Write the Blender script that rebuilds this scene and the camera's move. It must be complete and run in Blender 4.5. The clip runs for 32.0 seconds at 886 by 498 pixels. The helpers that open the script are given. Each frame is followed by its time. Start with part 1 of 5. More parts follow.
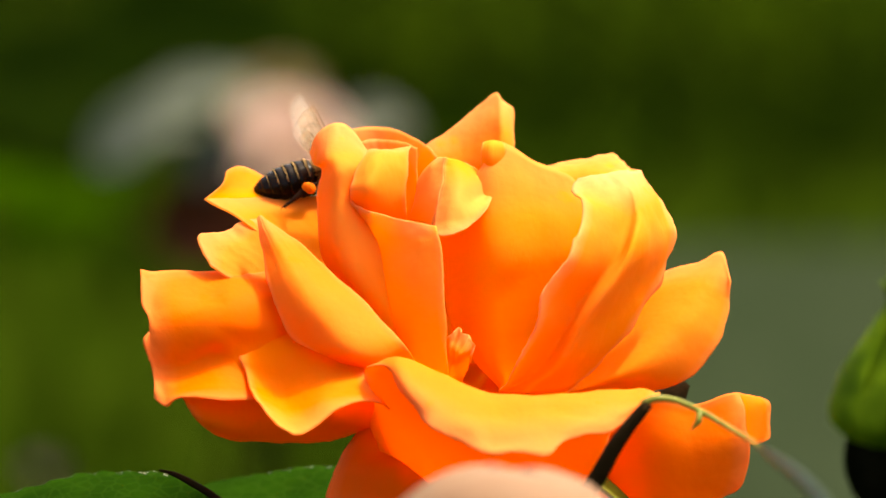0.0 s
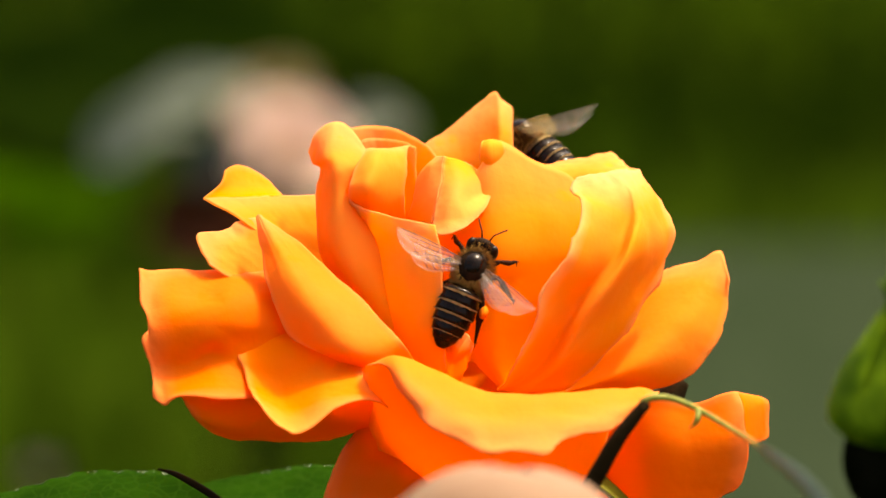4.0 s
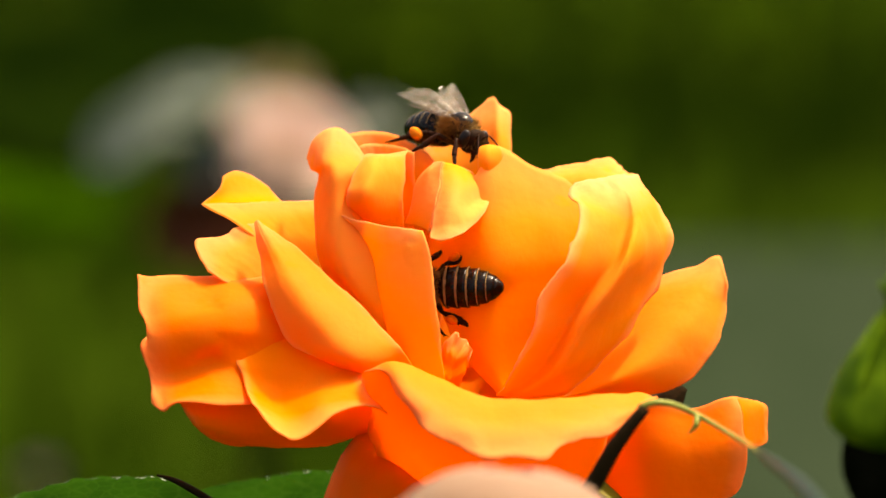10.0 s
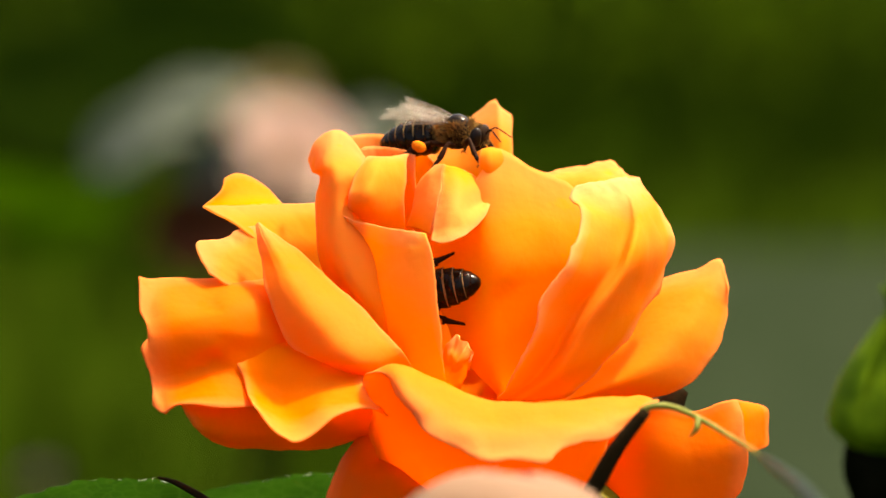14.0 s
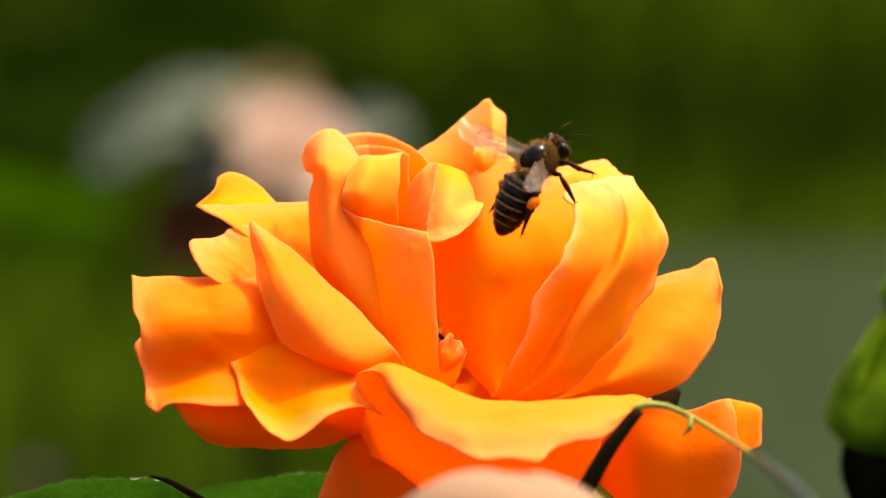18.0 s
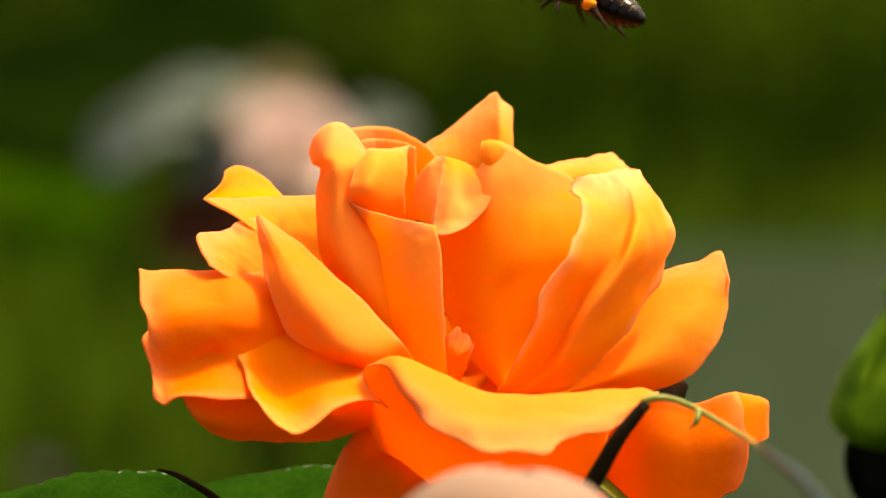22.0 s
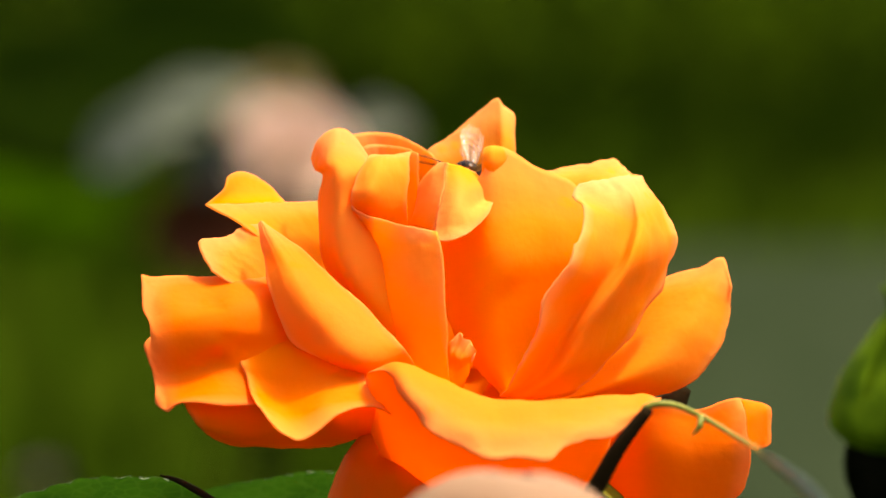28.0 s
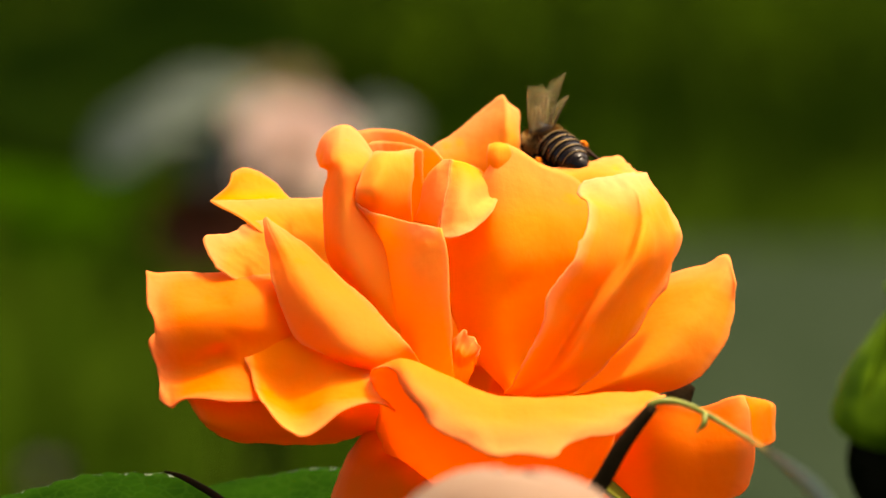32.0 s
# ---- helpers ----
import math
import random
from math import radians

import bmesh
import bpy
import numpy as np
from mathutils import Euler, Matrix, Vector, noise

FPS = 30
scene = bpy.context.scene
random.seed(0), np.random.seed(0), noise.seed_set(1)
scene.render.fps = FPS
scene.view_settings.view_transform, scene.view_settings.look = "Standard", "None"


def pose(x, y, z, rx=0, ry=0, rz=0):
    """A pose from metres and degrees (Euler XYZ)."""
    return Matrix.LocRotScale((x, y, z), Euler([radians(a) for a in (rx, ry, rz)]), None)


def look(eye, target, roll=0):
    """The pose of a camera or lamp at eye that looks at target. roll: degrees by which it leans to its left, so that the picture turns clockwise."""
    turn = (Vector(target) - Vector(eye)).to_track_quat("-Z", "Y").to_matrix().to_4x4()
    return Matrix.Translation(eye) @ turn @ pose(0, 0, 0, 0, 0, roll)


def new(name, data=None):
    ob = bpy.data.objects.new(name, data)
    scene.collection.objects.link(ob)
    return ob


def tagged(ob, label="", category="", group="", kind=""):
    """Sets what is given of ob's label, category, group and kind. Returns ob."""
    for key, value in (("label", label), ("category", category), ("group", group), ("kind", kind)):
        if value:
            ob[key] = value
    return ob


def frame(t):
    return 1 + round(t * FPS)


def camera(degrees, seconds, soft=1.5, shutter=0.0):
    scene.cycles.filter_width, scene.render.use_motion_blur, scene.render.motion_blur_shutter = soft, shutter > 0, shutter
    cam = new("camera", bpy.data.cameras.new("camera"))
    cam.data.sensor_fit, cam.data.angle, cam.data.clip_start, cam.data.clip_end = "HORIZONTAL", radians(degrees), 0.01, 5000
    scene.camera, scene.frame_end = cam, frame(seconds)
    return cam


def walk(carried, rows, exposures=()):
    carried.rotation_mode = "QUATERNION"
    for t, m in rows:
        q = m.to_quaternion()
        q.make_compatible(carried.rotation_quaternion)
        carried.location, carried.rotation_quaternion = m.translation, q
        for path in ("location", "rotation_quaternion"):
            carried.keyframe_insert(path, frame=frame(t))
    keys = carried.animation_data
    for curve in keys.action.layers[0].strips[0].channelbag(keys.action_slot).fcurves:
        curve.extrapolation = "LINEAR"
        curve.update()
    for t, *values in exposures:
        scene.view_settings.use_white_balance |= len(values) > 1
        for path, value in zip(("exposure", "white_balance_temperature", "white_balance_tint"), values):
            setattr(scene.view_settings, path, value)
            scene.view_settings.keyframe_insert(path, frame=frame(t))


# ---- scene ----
cam = camera(8.0, 32.0, soft=1.5, shutter=0.5)
cam.data.dof.use_dof = True
cam.data.dof.focus_distance = 0.697
cam.data.dof.aperture_fstop = 26.0

# The rose's own space: millimetres, x to the right, y away along the view, z up; it leans 12 degrees.
MM = 0.001
LEAN = -12.0
ROSE = pose(0, 0, 0.75, LEAN, 0, 0)
EYE = ROSE @ Vector((0, -0.7007, 0))

# seconds, turn to the left, tilt up (degrees)
CAMERA_ROWS = [(0, 0.000, -0.016), (0.5, 0.000, -0.016), (1, 0.000, -0.016), (1.5, 0.000, -0.016), (2, 0.000, -0.016), (2.5, 0.000, -0.016), (3, -0.005, -0.016), (3.5, -0.011, -0.016), (5.5, -0.018, -0.016), (6, -0.024, -0.016), (6.5, -0.024, -0.019), (7, -0.026, -0.016), (7.5, -0.024, -0.013), (8, -0.029, -0.006), (8.5, -0.026, -0.003), (9, -0.026, -0.001), (9.5, -0.024, -0.001), (10, -0.024, -0.001), (10.5, -0.024, -0.001), (11, -0.024, -0.001), (11.5, -0.026, 0.005), (12, -0.021, 0.018), (12.5, -0.016, 0.026), (13, -0.008, 0.034), (13.5, -0.005, 0.034), (14, -0.008, 0.036), (14.5, -0.013, 0.047), (16.5, -0.044, 0.047), (17, -0.052, 0.049), (17.5, -0.058, 0.031), (18, -0.034, 0.031), (18.5, -0.031, 0.015), (19, -0.024, 0.015), (19.5, -0.024, 0.005), (20, -0.011, 0.018), (20.5, -0.005, 0.012), (21, 0.003, 0.012), (21.5, 0.000, -0.001), (22, 0.003, 0.002), (22.5, 0.000, -0.003), (23, 0.000, 0.005), (23.5, -0.003, 0.007), (24, 0.000, 0.015), (24.5, 0.000, 0.015), (25, -0.005, 0.010), (25.5, -0.008, 0.013), (27.5, -0.005, 0.020), (28, 0.000, 0.031), (28.5, 0.008, 0.031), (29, 0.011, 0.028), (29.5, 0.018, 0.028), (30, 0.018, 0.031), (30.5, 0.021, 0.031), (31, 0.021, 0.020), (31.5, 0.026, 0.015), (32, 0.027, 0.007)]
EXPOSURES = [(0.0, 1.66, 8700, 10), (19.0, 1.66, 8700, 10), (23.0, 1.58, 8700, 10), (32.0, 1.54, 8700, 10)]

walk(cam, [(t, pose(*EYE, 90 + LEAN + up, 0, left)) for t, left, up in CAMERA_ROWS], EXPOSURES)

# ---- world and sun ----
SUN_EL, SUN_AZ = 64.0, 58.0      # degrees; azimuth from straight behind the rose, to the right
sun_dir = Vector((math.cos(radians(SUN_EL)) * math.sin(radians(SUN_AZ)),
                  math.cos(radians(SUN_EL)) * math.cos(radians(SUN_AZ)), math.sin(radians(SUN_EL))))
world = bpy.data.worlds.new("sky")
scene.world = world
world.use_nodes = True
wn = world.node_tree.nodes
sky = wn.new("ShaderNodeTexSky")
sky.sky_type, sky.sun_disc = "NISHITA", False
sky.sun_elevation, sky.sun_rotation = radians(SUN_EL), radians(SUN_AZ)
sky.air_density, sky.dust_density, sky.ozone_density = 0.7, 6.0, 0.4
wn["Background"].inputs["Strength"].default_value = 0.15
world.node_tree.links.new(sky.outputs[0], wn["Background"].inputs["Color"])
sun = new("sun", bpy.data.lights.new("sun", "SUN"))
sun.data.energy, sun.data.angle, sun.data.color = 2.35, radians(4.0), (1.0, 0.95, 0.88)
sun.matrix_world = look(sun_dir * 5, (0, 0, 0))


# ---- materials ----
def material(name, rough=0.5, spec=0.3):
    mat = bpy.data.materials.new(name)
    mat.use_nodes = True
    nodes, links = mat.node_tree.nodes, mat.node_tree.links
    b = nodes["Principled BSDF"]
    b.inputs["Roughness"].default_value = rough
    b.inputs["Specular IOR Level"].default_value = spec
    return mat, nodes, links, b


def ramp(nodes, links, fac, stops):
    r = nodes.new("ShaderNodeValToRGB")
    e = r.color_ramp.elements
    while len(e) < len(stops):
        e.new(0.5)
    for el, (p, c) in zip(e, stops):
        el.position, el.color = p, (*c, 1)
    links.new(fac, r.inputs[0])
    return r.outputs[0]


def coords(nodes, links, scale=1.0, kind="Object"):
    tc = nodes.new("ShaderNodeTexCoord")
    mp = nodes.new("ShaderNodeMapping")
    mp.inputs["Scale"].default_value = (scale,) * 3 if not isinstance(scale, tuple) else scale
    links.new(tc.outputs[kind], mp.inputs[0])
    return mp.outputs[0]


def noise_tex(nodes, links, vec, scale, detail=4, rough=0.55):
    n = nodes.new("ShaderNodeTexNoise")
    n.inputs["Scale"].default_value, n.inputs["Detail"].default_value, n.inputs["Roughness"].default_value = scale, detail, rough
    links.new(vec, n.inputs["Vector"])
    return n.outputs["Fac"]


def mixed(nodes, links, fac, a, b, mode="MIX"):
    m = nodes.new("ShaderNodeMix")
    m.data_type, m.blend_type = "RGBA", mode
    for sock, v in ((m.inputs[0], fac), (m.inputs[6], a), (m.inputs[7], b)):
        if isinstance(v, (int, float)):
            sock.default_value = v
        elif isinstance(v, tuple):
            sock.default_value = (*v, 1)
        else:
            links.new(v, sock)
    return m.outputs[2]


def bump(nodes, links, b, height, strength, distance):
    n = nodes.new("ShaderNodeBump")
    n.inputs["Strength"].default_value, n.inputs["Distance"].default_value = strength, distance
    links.new(height, n.inputs["Height"])
    links.new(n.outputs[0], b.inputs["Normal"])
    return n.outputs[0]


def petal_material(name, claw, blade, margin, glow, thin, gloss=0.05):
    """A petal: claw colour at the foot, blade, paler margin; light passes through it."""
    mat, nodes, links, b = material(name, 0.52, gloss)
    uv = nodes.new("ShaderNodeUVMap")
    sep = nodes.new("ShaderNodeSeparateXYZ")
    links.new(uv.outputs[0], sep.inputs[0])
    col = ramp(nodes, links, sep.outputs[1], [(0.05, claw), (0.42, blade), (0.8, blade), (1.0, margin)])
    # both side edges are pale like the margin
    side = nodes.new("ShaderNodeMapRange")
    side.inputs[1].default_value, side.inputs[2].default_value = 0.42, 0.5
    half = nodes.new("ShaderNodeMath")
    half.operation = "SUBTRACT"
    half.inputs[1].default_value = 0.5
    links.new(sep.outputs[0], half.inputs[0])
    far = nodes.new("ShaderNodeMath")
    far.operation = "ABSOLUTE"
    links.new(half.outputs[0], far.inputs[0])
    links.new(far.outputs[0], side.inputs[0])
    side.inputs[4].default_value = 0.75
    col = mixed(nodes, links, side.outputs[0], col, margin)
    vec = coords(nodes, links)
    blot = noise_tex(nodes, links, vec, 90, 3)
    col = mixed(nodes, links, ramp(nodes, links, blot, [(0.35, (0, 0, 0)), (0.75, (0.2,) * 3)]), col, margin)
    # fine veins that run from foot to margin
    vein_vec = coords(nodes, links, (95, 2.2, 1), "UV")
    vein = noise_tex(nodes, links, vein_vec, 1.0, 3, 0.6)
    col = mixed(nodes, links, ramp(nodes, links, vein, [(0.3, (0.07,) * 3), (0.7, (0, 0, 0))]), col, blade, "MULTIPLY")
    # small bruises and specks
    speck = noise_tex(nodes, links, vec, 330, 2, 0.5)
    col = mixed(nodes, links, ramp(nodes, links, speck, [(0.66, (0, 0, 0)), (0.74, (0.45,) * 3)]), col, claw)
    rnd = nodes.new("ShaderNodeObjectInfo")
    hsv = nodes.new("ShaderNodeHueSaturation")
    mr = nodes.new("ShaderNodeMapRange")
    mr.inputs[3].default_value, mr.inputs[4].default_value = 0.494, 0.506
    links.new(rnd.outputs["Random"], mr.inputs[0])
    links.new(mr.outputs[0], hsv.inputs["Hue"])
    links.new(col, hsv.inputs["Color"])
    col = hsv.outputs[0]
    links.new(col, b.inputs["Base Color"])
    fine = noise_tex(nodes, links, vec, 420, 4, 0.6)
    both = nodes.new("ShaderNodeMath")
    both.operation = "MULTIPLY_ADD"
    both.inputs[1].default_value = 0.08
    links.new(vein, both.inputs[0])
    links.new(fine, both.inputs[2])
    crease = nodes.new("ShaderNodeMath")
    crease.operation = "MULTIPLY_ADD"
    crease.inputs[1].default_value = 2.2
    links.new(noise_tex(nodes, links, vec, 190, 3, 0.6), crease.inputs[0])
    links.new(both.outputs[0], crease.inputs[2])
    nrm = bump(nodes, links, b, crease.outputs[0], 0.26, 0.0003)
    tr = nodes.new("ShaderNodeBsdfTranslucent")
    links.new(mixed(nodes, links, 0.75, col, glow), tr.inputs["Color"])
    links.new(nrm, tr.inputs["Normal"])
    mx = nodes.new("ShaderNodeMixShader")
    mx.inputs[0].default_value = thin
    links.new(b.outputs[0], mx.inputs[1])
    links.new(tr.outputs[0], mx.inputs[2])
    links.new(mx.outputs[0], nodes["Material Output"].inputs[0])
    return mat


YELLOW_PETAL = petal_material("yellow_petal", (0.90, 0.45, 0.004), (0.90, 0.355, 0.024), (0.90, 0.385, 0.10), (1.0, 0.50, 0.006), 0.56, 0.02)
INNER_PETAL = petal_material("yellow_orange_petal", (0.90, 0.42, 0.006), (0.90, 0.345, 0.038), (0.90, 0.40, 0.14), (1.0, 0.49, 0.01), 0.53, 0.02)
MIDDLE_PETAL = petal_material("middle_orange_petal", (0.90, 0.275, 0.004), (0.90, 0.285, 0.026), (0.90, 0.34, 0.10), (1.0, 0.37, 0.005), 0.47, 0.02)
ORANGE_PETAL = petal_material("orange_petal", (0.90, 0.175, 0.002), (0.90, 0.205, 0.010), (0.90, 0.29, 0.075), (1.0, 0.25, 0.002), 0.44, 0.02)
CURLED_PETAL = petal_material("curled_pale_petal", (0.90, 0.36, 0.02), (0.90, 0.375, 0.09), (0.90, 0.42, 0.15), (1.0, 0.45, 0.06), 0.5, 0.02)
LIPPED_PETAL = petal_material("pale_lipped_petal", (0.90, 0.32, 0.004), (0.90, 0.295, 0.028), (0.90, 0.44, 0.20), (1.0, 0.38, 0.008), 0.47, 0.02)
PINK_PETAL = petal_material("pink_petal", (0.33, 0.25, 0.15), (0.36, 0.235, 0.16), (0.38, 0.27, 0.19), (0.48, 0.34, 0.25), 0.5, 0.04)
PALE_PETAL = petal_material("pale_petal", (0.70, 0.66, 0.40), (0.70, 0.565, 0.50), (0.72, 0.60, 0.56), (0.76, 0.64, 0.57), 0.5, 0.02)
CREAM_PETAL = petal_material("cream_petal", (0.32, 0.30, 0.10), (0.32, 0.28, 0.13), (0.32, 0.27, 0.16), (0.36, 0.32, 0.15), 0.5, 0.02)
FADED_PETAL = petal_material("faded_petal", (0.16, 0.14, 0.11), (0.17, 0.135, 0.13), (0.19, 0.15, 0.15), (0.2, 0.16, 0.15), 0.5, 0.02)


def leaf_material(name, dark, light, rough=0.5, spec=0.12, vein=None):
    mat, nodes, links, b = material(name, rough, spec)
    vec = coords(nodes, links)
    n = noise_tex(nodes, links, vec, 160, 5)
    col = ramp(nodes, links, n, [(0.3, dark), (0.7, light)])
    # side veins
    vo = nodes.new("ShaderNodeTexVoronoi")
    vo.feature = "DISTANCE_TO_EDGE"
    vo.inputs["Scale"].default_value = 620
    links.new(vec, vo.inputs["Vector"])
    edge = ramp(nodes, links, vo.outputs["Distance"], [(0.0, (0.35,) * 3), (0.09, (0, 0, 0))])
    col = mixed(nodes, links, edge, col, vein or light)
    links.new(col, b.inputs["Base Color"])
    bump(nodes, links, b, vo.outputs["Distance"], 0.25, 0.0002)
    tr = nodes.new("ShaderNodeBsdfTranslucent")
    links.new(col, tr.inputs["Color"])
    mx = nodes.new("ShaderNodeMixShader")
    mx.inputs[0].default_value = 0.25
    links.new(b.outputs[0], mx.inputs[1])
    links.new(tr.outputs[0], mx.inputs[2])
    links.new(mx.outputs[0], nodes["Material Output"].inputs[0])
    return mat


LEAF_GREEN = leaf_material("leaf_green", (0.0045, 0.022, 0.0017), (0.011, 0.041, 0.0027), 0.6, 0.0, (0.026, 0.066, 0.008))
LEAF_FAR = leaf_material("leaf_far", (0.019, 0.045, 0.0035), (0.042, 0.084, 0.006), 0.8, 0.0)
# brighter copy of the far leaf green, sunlight put into the colour
LEAF_SUNLIT_TONE = leaf_material("leaf_sunlit_tone", (0.039, 0.084, 0.004), (0.084, 0.148, 0.0075), 0.8, 0.0)
# grey-green with the sheen of the sky painted into the base colour
LEAF_SKY_SHEEN = leaf_material("leaf_sky_sheen", (0.085, 0.115, 0.085), (0.155, 0.185, 0.15))
LEAF_BRIGHT = leaf_material("leaf_bright", (0.012, 0.042, 0.001), (0.028, 0.080, 0.002), 0.8, 0.0)
LEAF_SLATE = leaf_material("leaf_slate", (0.018, 0.026, 0.022), (0.034, 0.046, 0.038), 0.6, 0.1)
BLADE_GREY = leaf_material("blade_grey_green", (0.008, 0.022, 0.016), (0.020, 0.042, 0.033), 0.4, 0.15)
LEAF_RED = leaf_material("leaf_red", (0.034, 0.009, 0.003), (0.075, 0.018, 0.006))


def mottled(name, a, b_col, scale, rough=0.5, spec=0.3, relief=0.0003, fine=5):
    mat, nodes, links, b = material(name, rough, spec)
    vec = coords(nodes, links)
    n = noise_tex(nodes, links, vec, scale, fine)
    links.new(ramp(nodes, links, n, [(0.3, a), (0.72, b_col)]), b.inputs["Base Color"])
    bump(nodes, links, b, noise_tex(nodes, links, vec, scale * 4, 3), 0.4, relief)
    return mat


STEM_GREEN = mottled("stem_green", (0.07, 0.09, 0.006), (0.14, 0.15, 0.016), 220, 0.6, 0.06)
STALK_PALE = mottled("stalk_pale", (0.13, 0.15, 0.016), (0.22, 0.23, 0.04), 260, 0.4, 0.2)
VEIN_GREEN = mottled("vein_green", (0.05, 0.12, 0.012), (0.12, 0.22, 0.03), 400, 0.6, 0.1)
# near-white tone that paints the highlight along a leaflet's edge
LEAF_RIM_GLINT = mottled("leaf_rim_glint", (0.08, 0.13, 0.07), (0.56, 0.62, 0.52), 220, 0.3, 0.3)
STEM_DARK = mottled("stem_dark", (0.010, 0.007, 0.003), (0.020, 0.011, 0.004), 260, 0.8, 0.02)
BUD_GREEN = mottled("bud_green", (0.010, 0.042, 0.001), (0.15, 0.26, 0.012), 140, 0.6, 0.02)
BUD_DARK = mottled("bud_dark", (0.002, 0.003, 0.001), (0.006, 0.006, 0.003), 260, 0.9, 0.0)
CHITIN = mottled("dark_chitin", (0.003, 0.002, 0.0014), (0.009, 0.0042, 0.0024), 900, 0.22, 0.12, 0.00006)
LEG_CHITIN = mottled("leg_chitin", (0.006, 0.003, 0.0015), (0.034, 0.011, 0.004), 1200, 0.6, 0.05, 0.00004)
THORAX = mottled("thorax_chitin", (0.005, 0.003, 0.0015), (0.020, 0.009, 0.004), 900, 0.65, 0.04, 0.0001)
EYE_CHITIN = mottled("eye_chitin", (0.004, 0.003, 0.002), (0.010, 0.005, 0.003), 3000, 0.36, 0.15, 0.00003)
BAND = mottled("pale_hair_band", (0.09, 0.055, 0.022), (0.22, 0.15, 0.07), 1500, 0.85, 0.05, 0.0001)
FUR = mottled("tawny_fur", (0.15, 0.075, 0.017), (0.34, 0.195, 0.055), 700, 0.8, 0.08, 0.0001)
POLLEN = mottled("orange_pollen", (0.56, 0.10, 0.006), (0.78, 0.24, 0.014), 1500, 0.85, 0.1, 0.0002)


def wing_material():
    """A thin clear membrane: mostly see-through, a faint amber film, and a gloss that catches the sun."""
    mat, nodes, links, b = material("wing_membrane", 0.25, 0.5)
    n = noise_tex(nodes, links, coords(nodes, links), 500, 3)
    links.new(ramp(nodes, links, n, [(0.3, (0.30, 0.25, 0.15)), (0.7, (0.46, 0.41, 0.30))]), b.inputs["Base Color"])
    nrm = bump(nodes, links, b, n, 0.35, 0.0002)
    glow = nodes.new("ShaderNodeBsdfTranslucent")
    glow.inputs["Color"].default_value = (0.58, 0.45, 0.20, 1)
    film = nodes.new("ShaderNodeMixShader")
    film.inputs[0].default_value = 0.45
    links.new(b.outputs[0], film.inputs[1])
    links.new(glow.outputs[0], film.inputs[2])
    clear = nodes.new("ShaderNodeBsdfTransparent")
    mx = nodes.new("ShaderNodeMixShader")
    mx.inputs[0].default_value = 0.19
    links.new(clear.outputs[0], mx.inputs[1])
    links.new(film.outputs[0], mx.inputs[2])
    shine = nodes.new("ShaderNodeBsdfGlossy")
    shine.inputs["Roughness"].default_value = 0.42
    links.new(nrm, shine.inputs["Normal"])
    top = nodes.new("ShaderNodeMixShader")
    top.inputs[0].default_value = 0.04
    links.new(mx.outputs[0], top.inputs[1])
    links.new(shine.outputs[0], top.inputs[2])
    links.new(top.outputs[0], nodes["Material Output"].inputs[0])
    return mat


WING = wing_material()
WING_VEIN = mottled("wing_vein", (0.05, 0.022, 0.01), (0.09, 0.04, 0.016), 800, 0.4)


def ground_material():
    mat, nodes, links, b = material("meadow_ground", 1.0, 0.0)
    vec = coords(nodes, links)
    n = noise_tex(nodes, links, vec, 2.2, 6)
    n2 = noise_tex(nodes, links, vec, 26, 4)
    col = ramp(nodes, links, n, [(0.3, (0.0075, 0.0195, 0.0011)), (0.7, (0.0145, 0.030, 0.002))])
    col = mixed(nodes, links, ramp(nodes, links, n2, [(0.35, (0, 0, 0)), (0.8, (0.6,) * 3)]), col, (0.014, 0.021, 0.002))
    links.new(col, b.inputs["Base Color"])
    bump(nodes, links, b, n2, 0.6, 0.02)
    return mat


GROUND = ground_material()
GRASS = mottled("grass", (0.0085, 0.022, 0.0011), (0.017, 0.039, 0.0023), 6, 0.9, 0.0, 0.001)
GRAVEL = mottled("grey_gravel", (0.010, 0.018, 0.0085), (0.020, 0.030, 0.0175), 30, 1.0, 0.0, 0.004)


# ---- mesh helpers ----
def part(name, bm, mat, parent=None, label="", smooth=True):
    me = bpy.data.meshes.new(name)
    bm.to_mesh(me)
    bm.free()
    me.materials.append(mat)
    if smooth:
        me.polygons.foreach_set("use_smooth", [True] * len(me.polygons))
    ob = new(name, me)
    ob.parent = parent
    if label:
        tagged(ob, label)
    return ob


def catmull(pts, n):
    """n points along the smooth curve through pts."""
    p = np.array(pts, float)
    if len(p) == 1:
        return np.repeat(p, n, 0)
    q = np.concatenate([(2 * p[0] - p[1])[None], p, (2 * p[-1] - p[-2])[None]])
    seg = np.linalg.norm(np.diff(p.reshape(len(p), -1), axis=0), axis=1) ** 0.5
    seg = np.maximum(seg, 1e-6)
    at = np.concatenate([[0], np.cumsum(seg)]) / seg.sum()
    out = []
    for s in np.linspace(0, 1, n):
        i = min(int(np.searchsorted(at, s, "right")) - 1, len(p) - 2)
        u = (s - at[i]) / (at[i + 1] - at[i])
        a, b, c, d = q[i], q[i + 1], q[i + 2], q[i + 3]
        out.append(0.5 * (2 * b + (c - a) * u + (2 * a - 5 * b + 4 * c - d) * u * u + (3 * b - 3 * c + d - a) * u ** 3))
    return np.array(out)


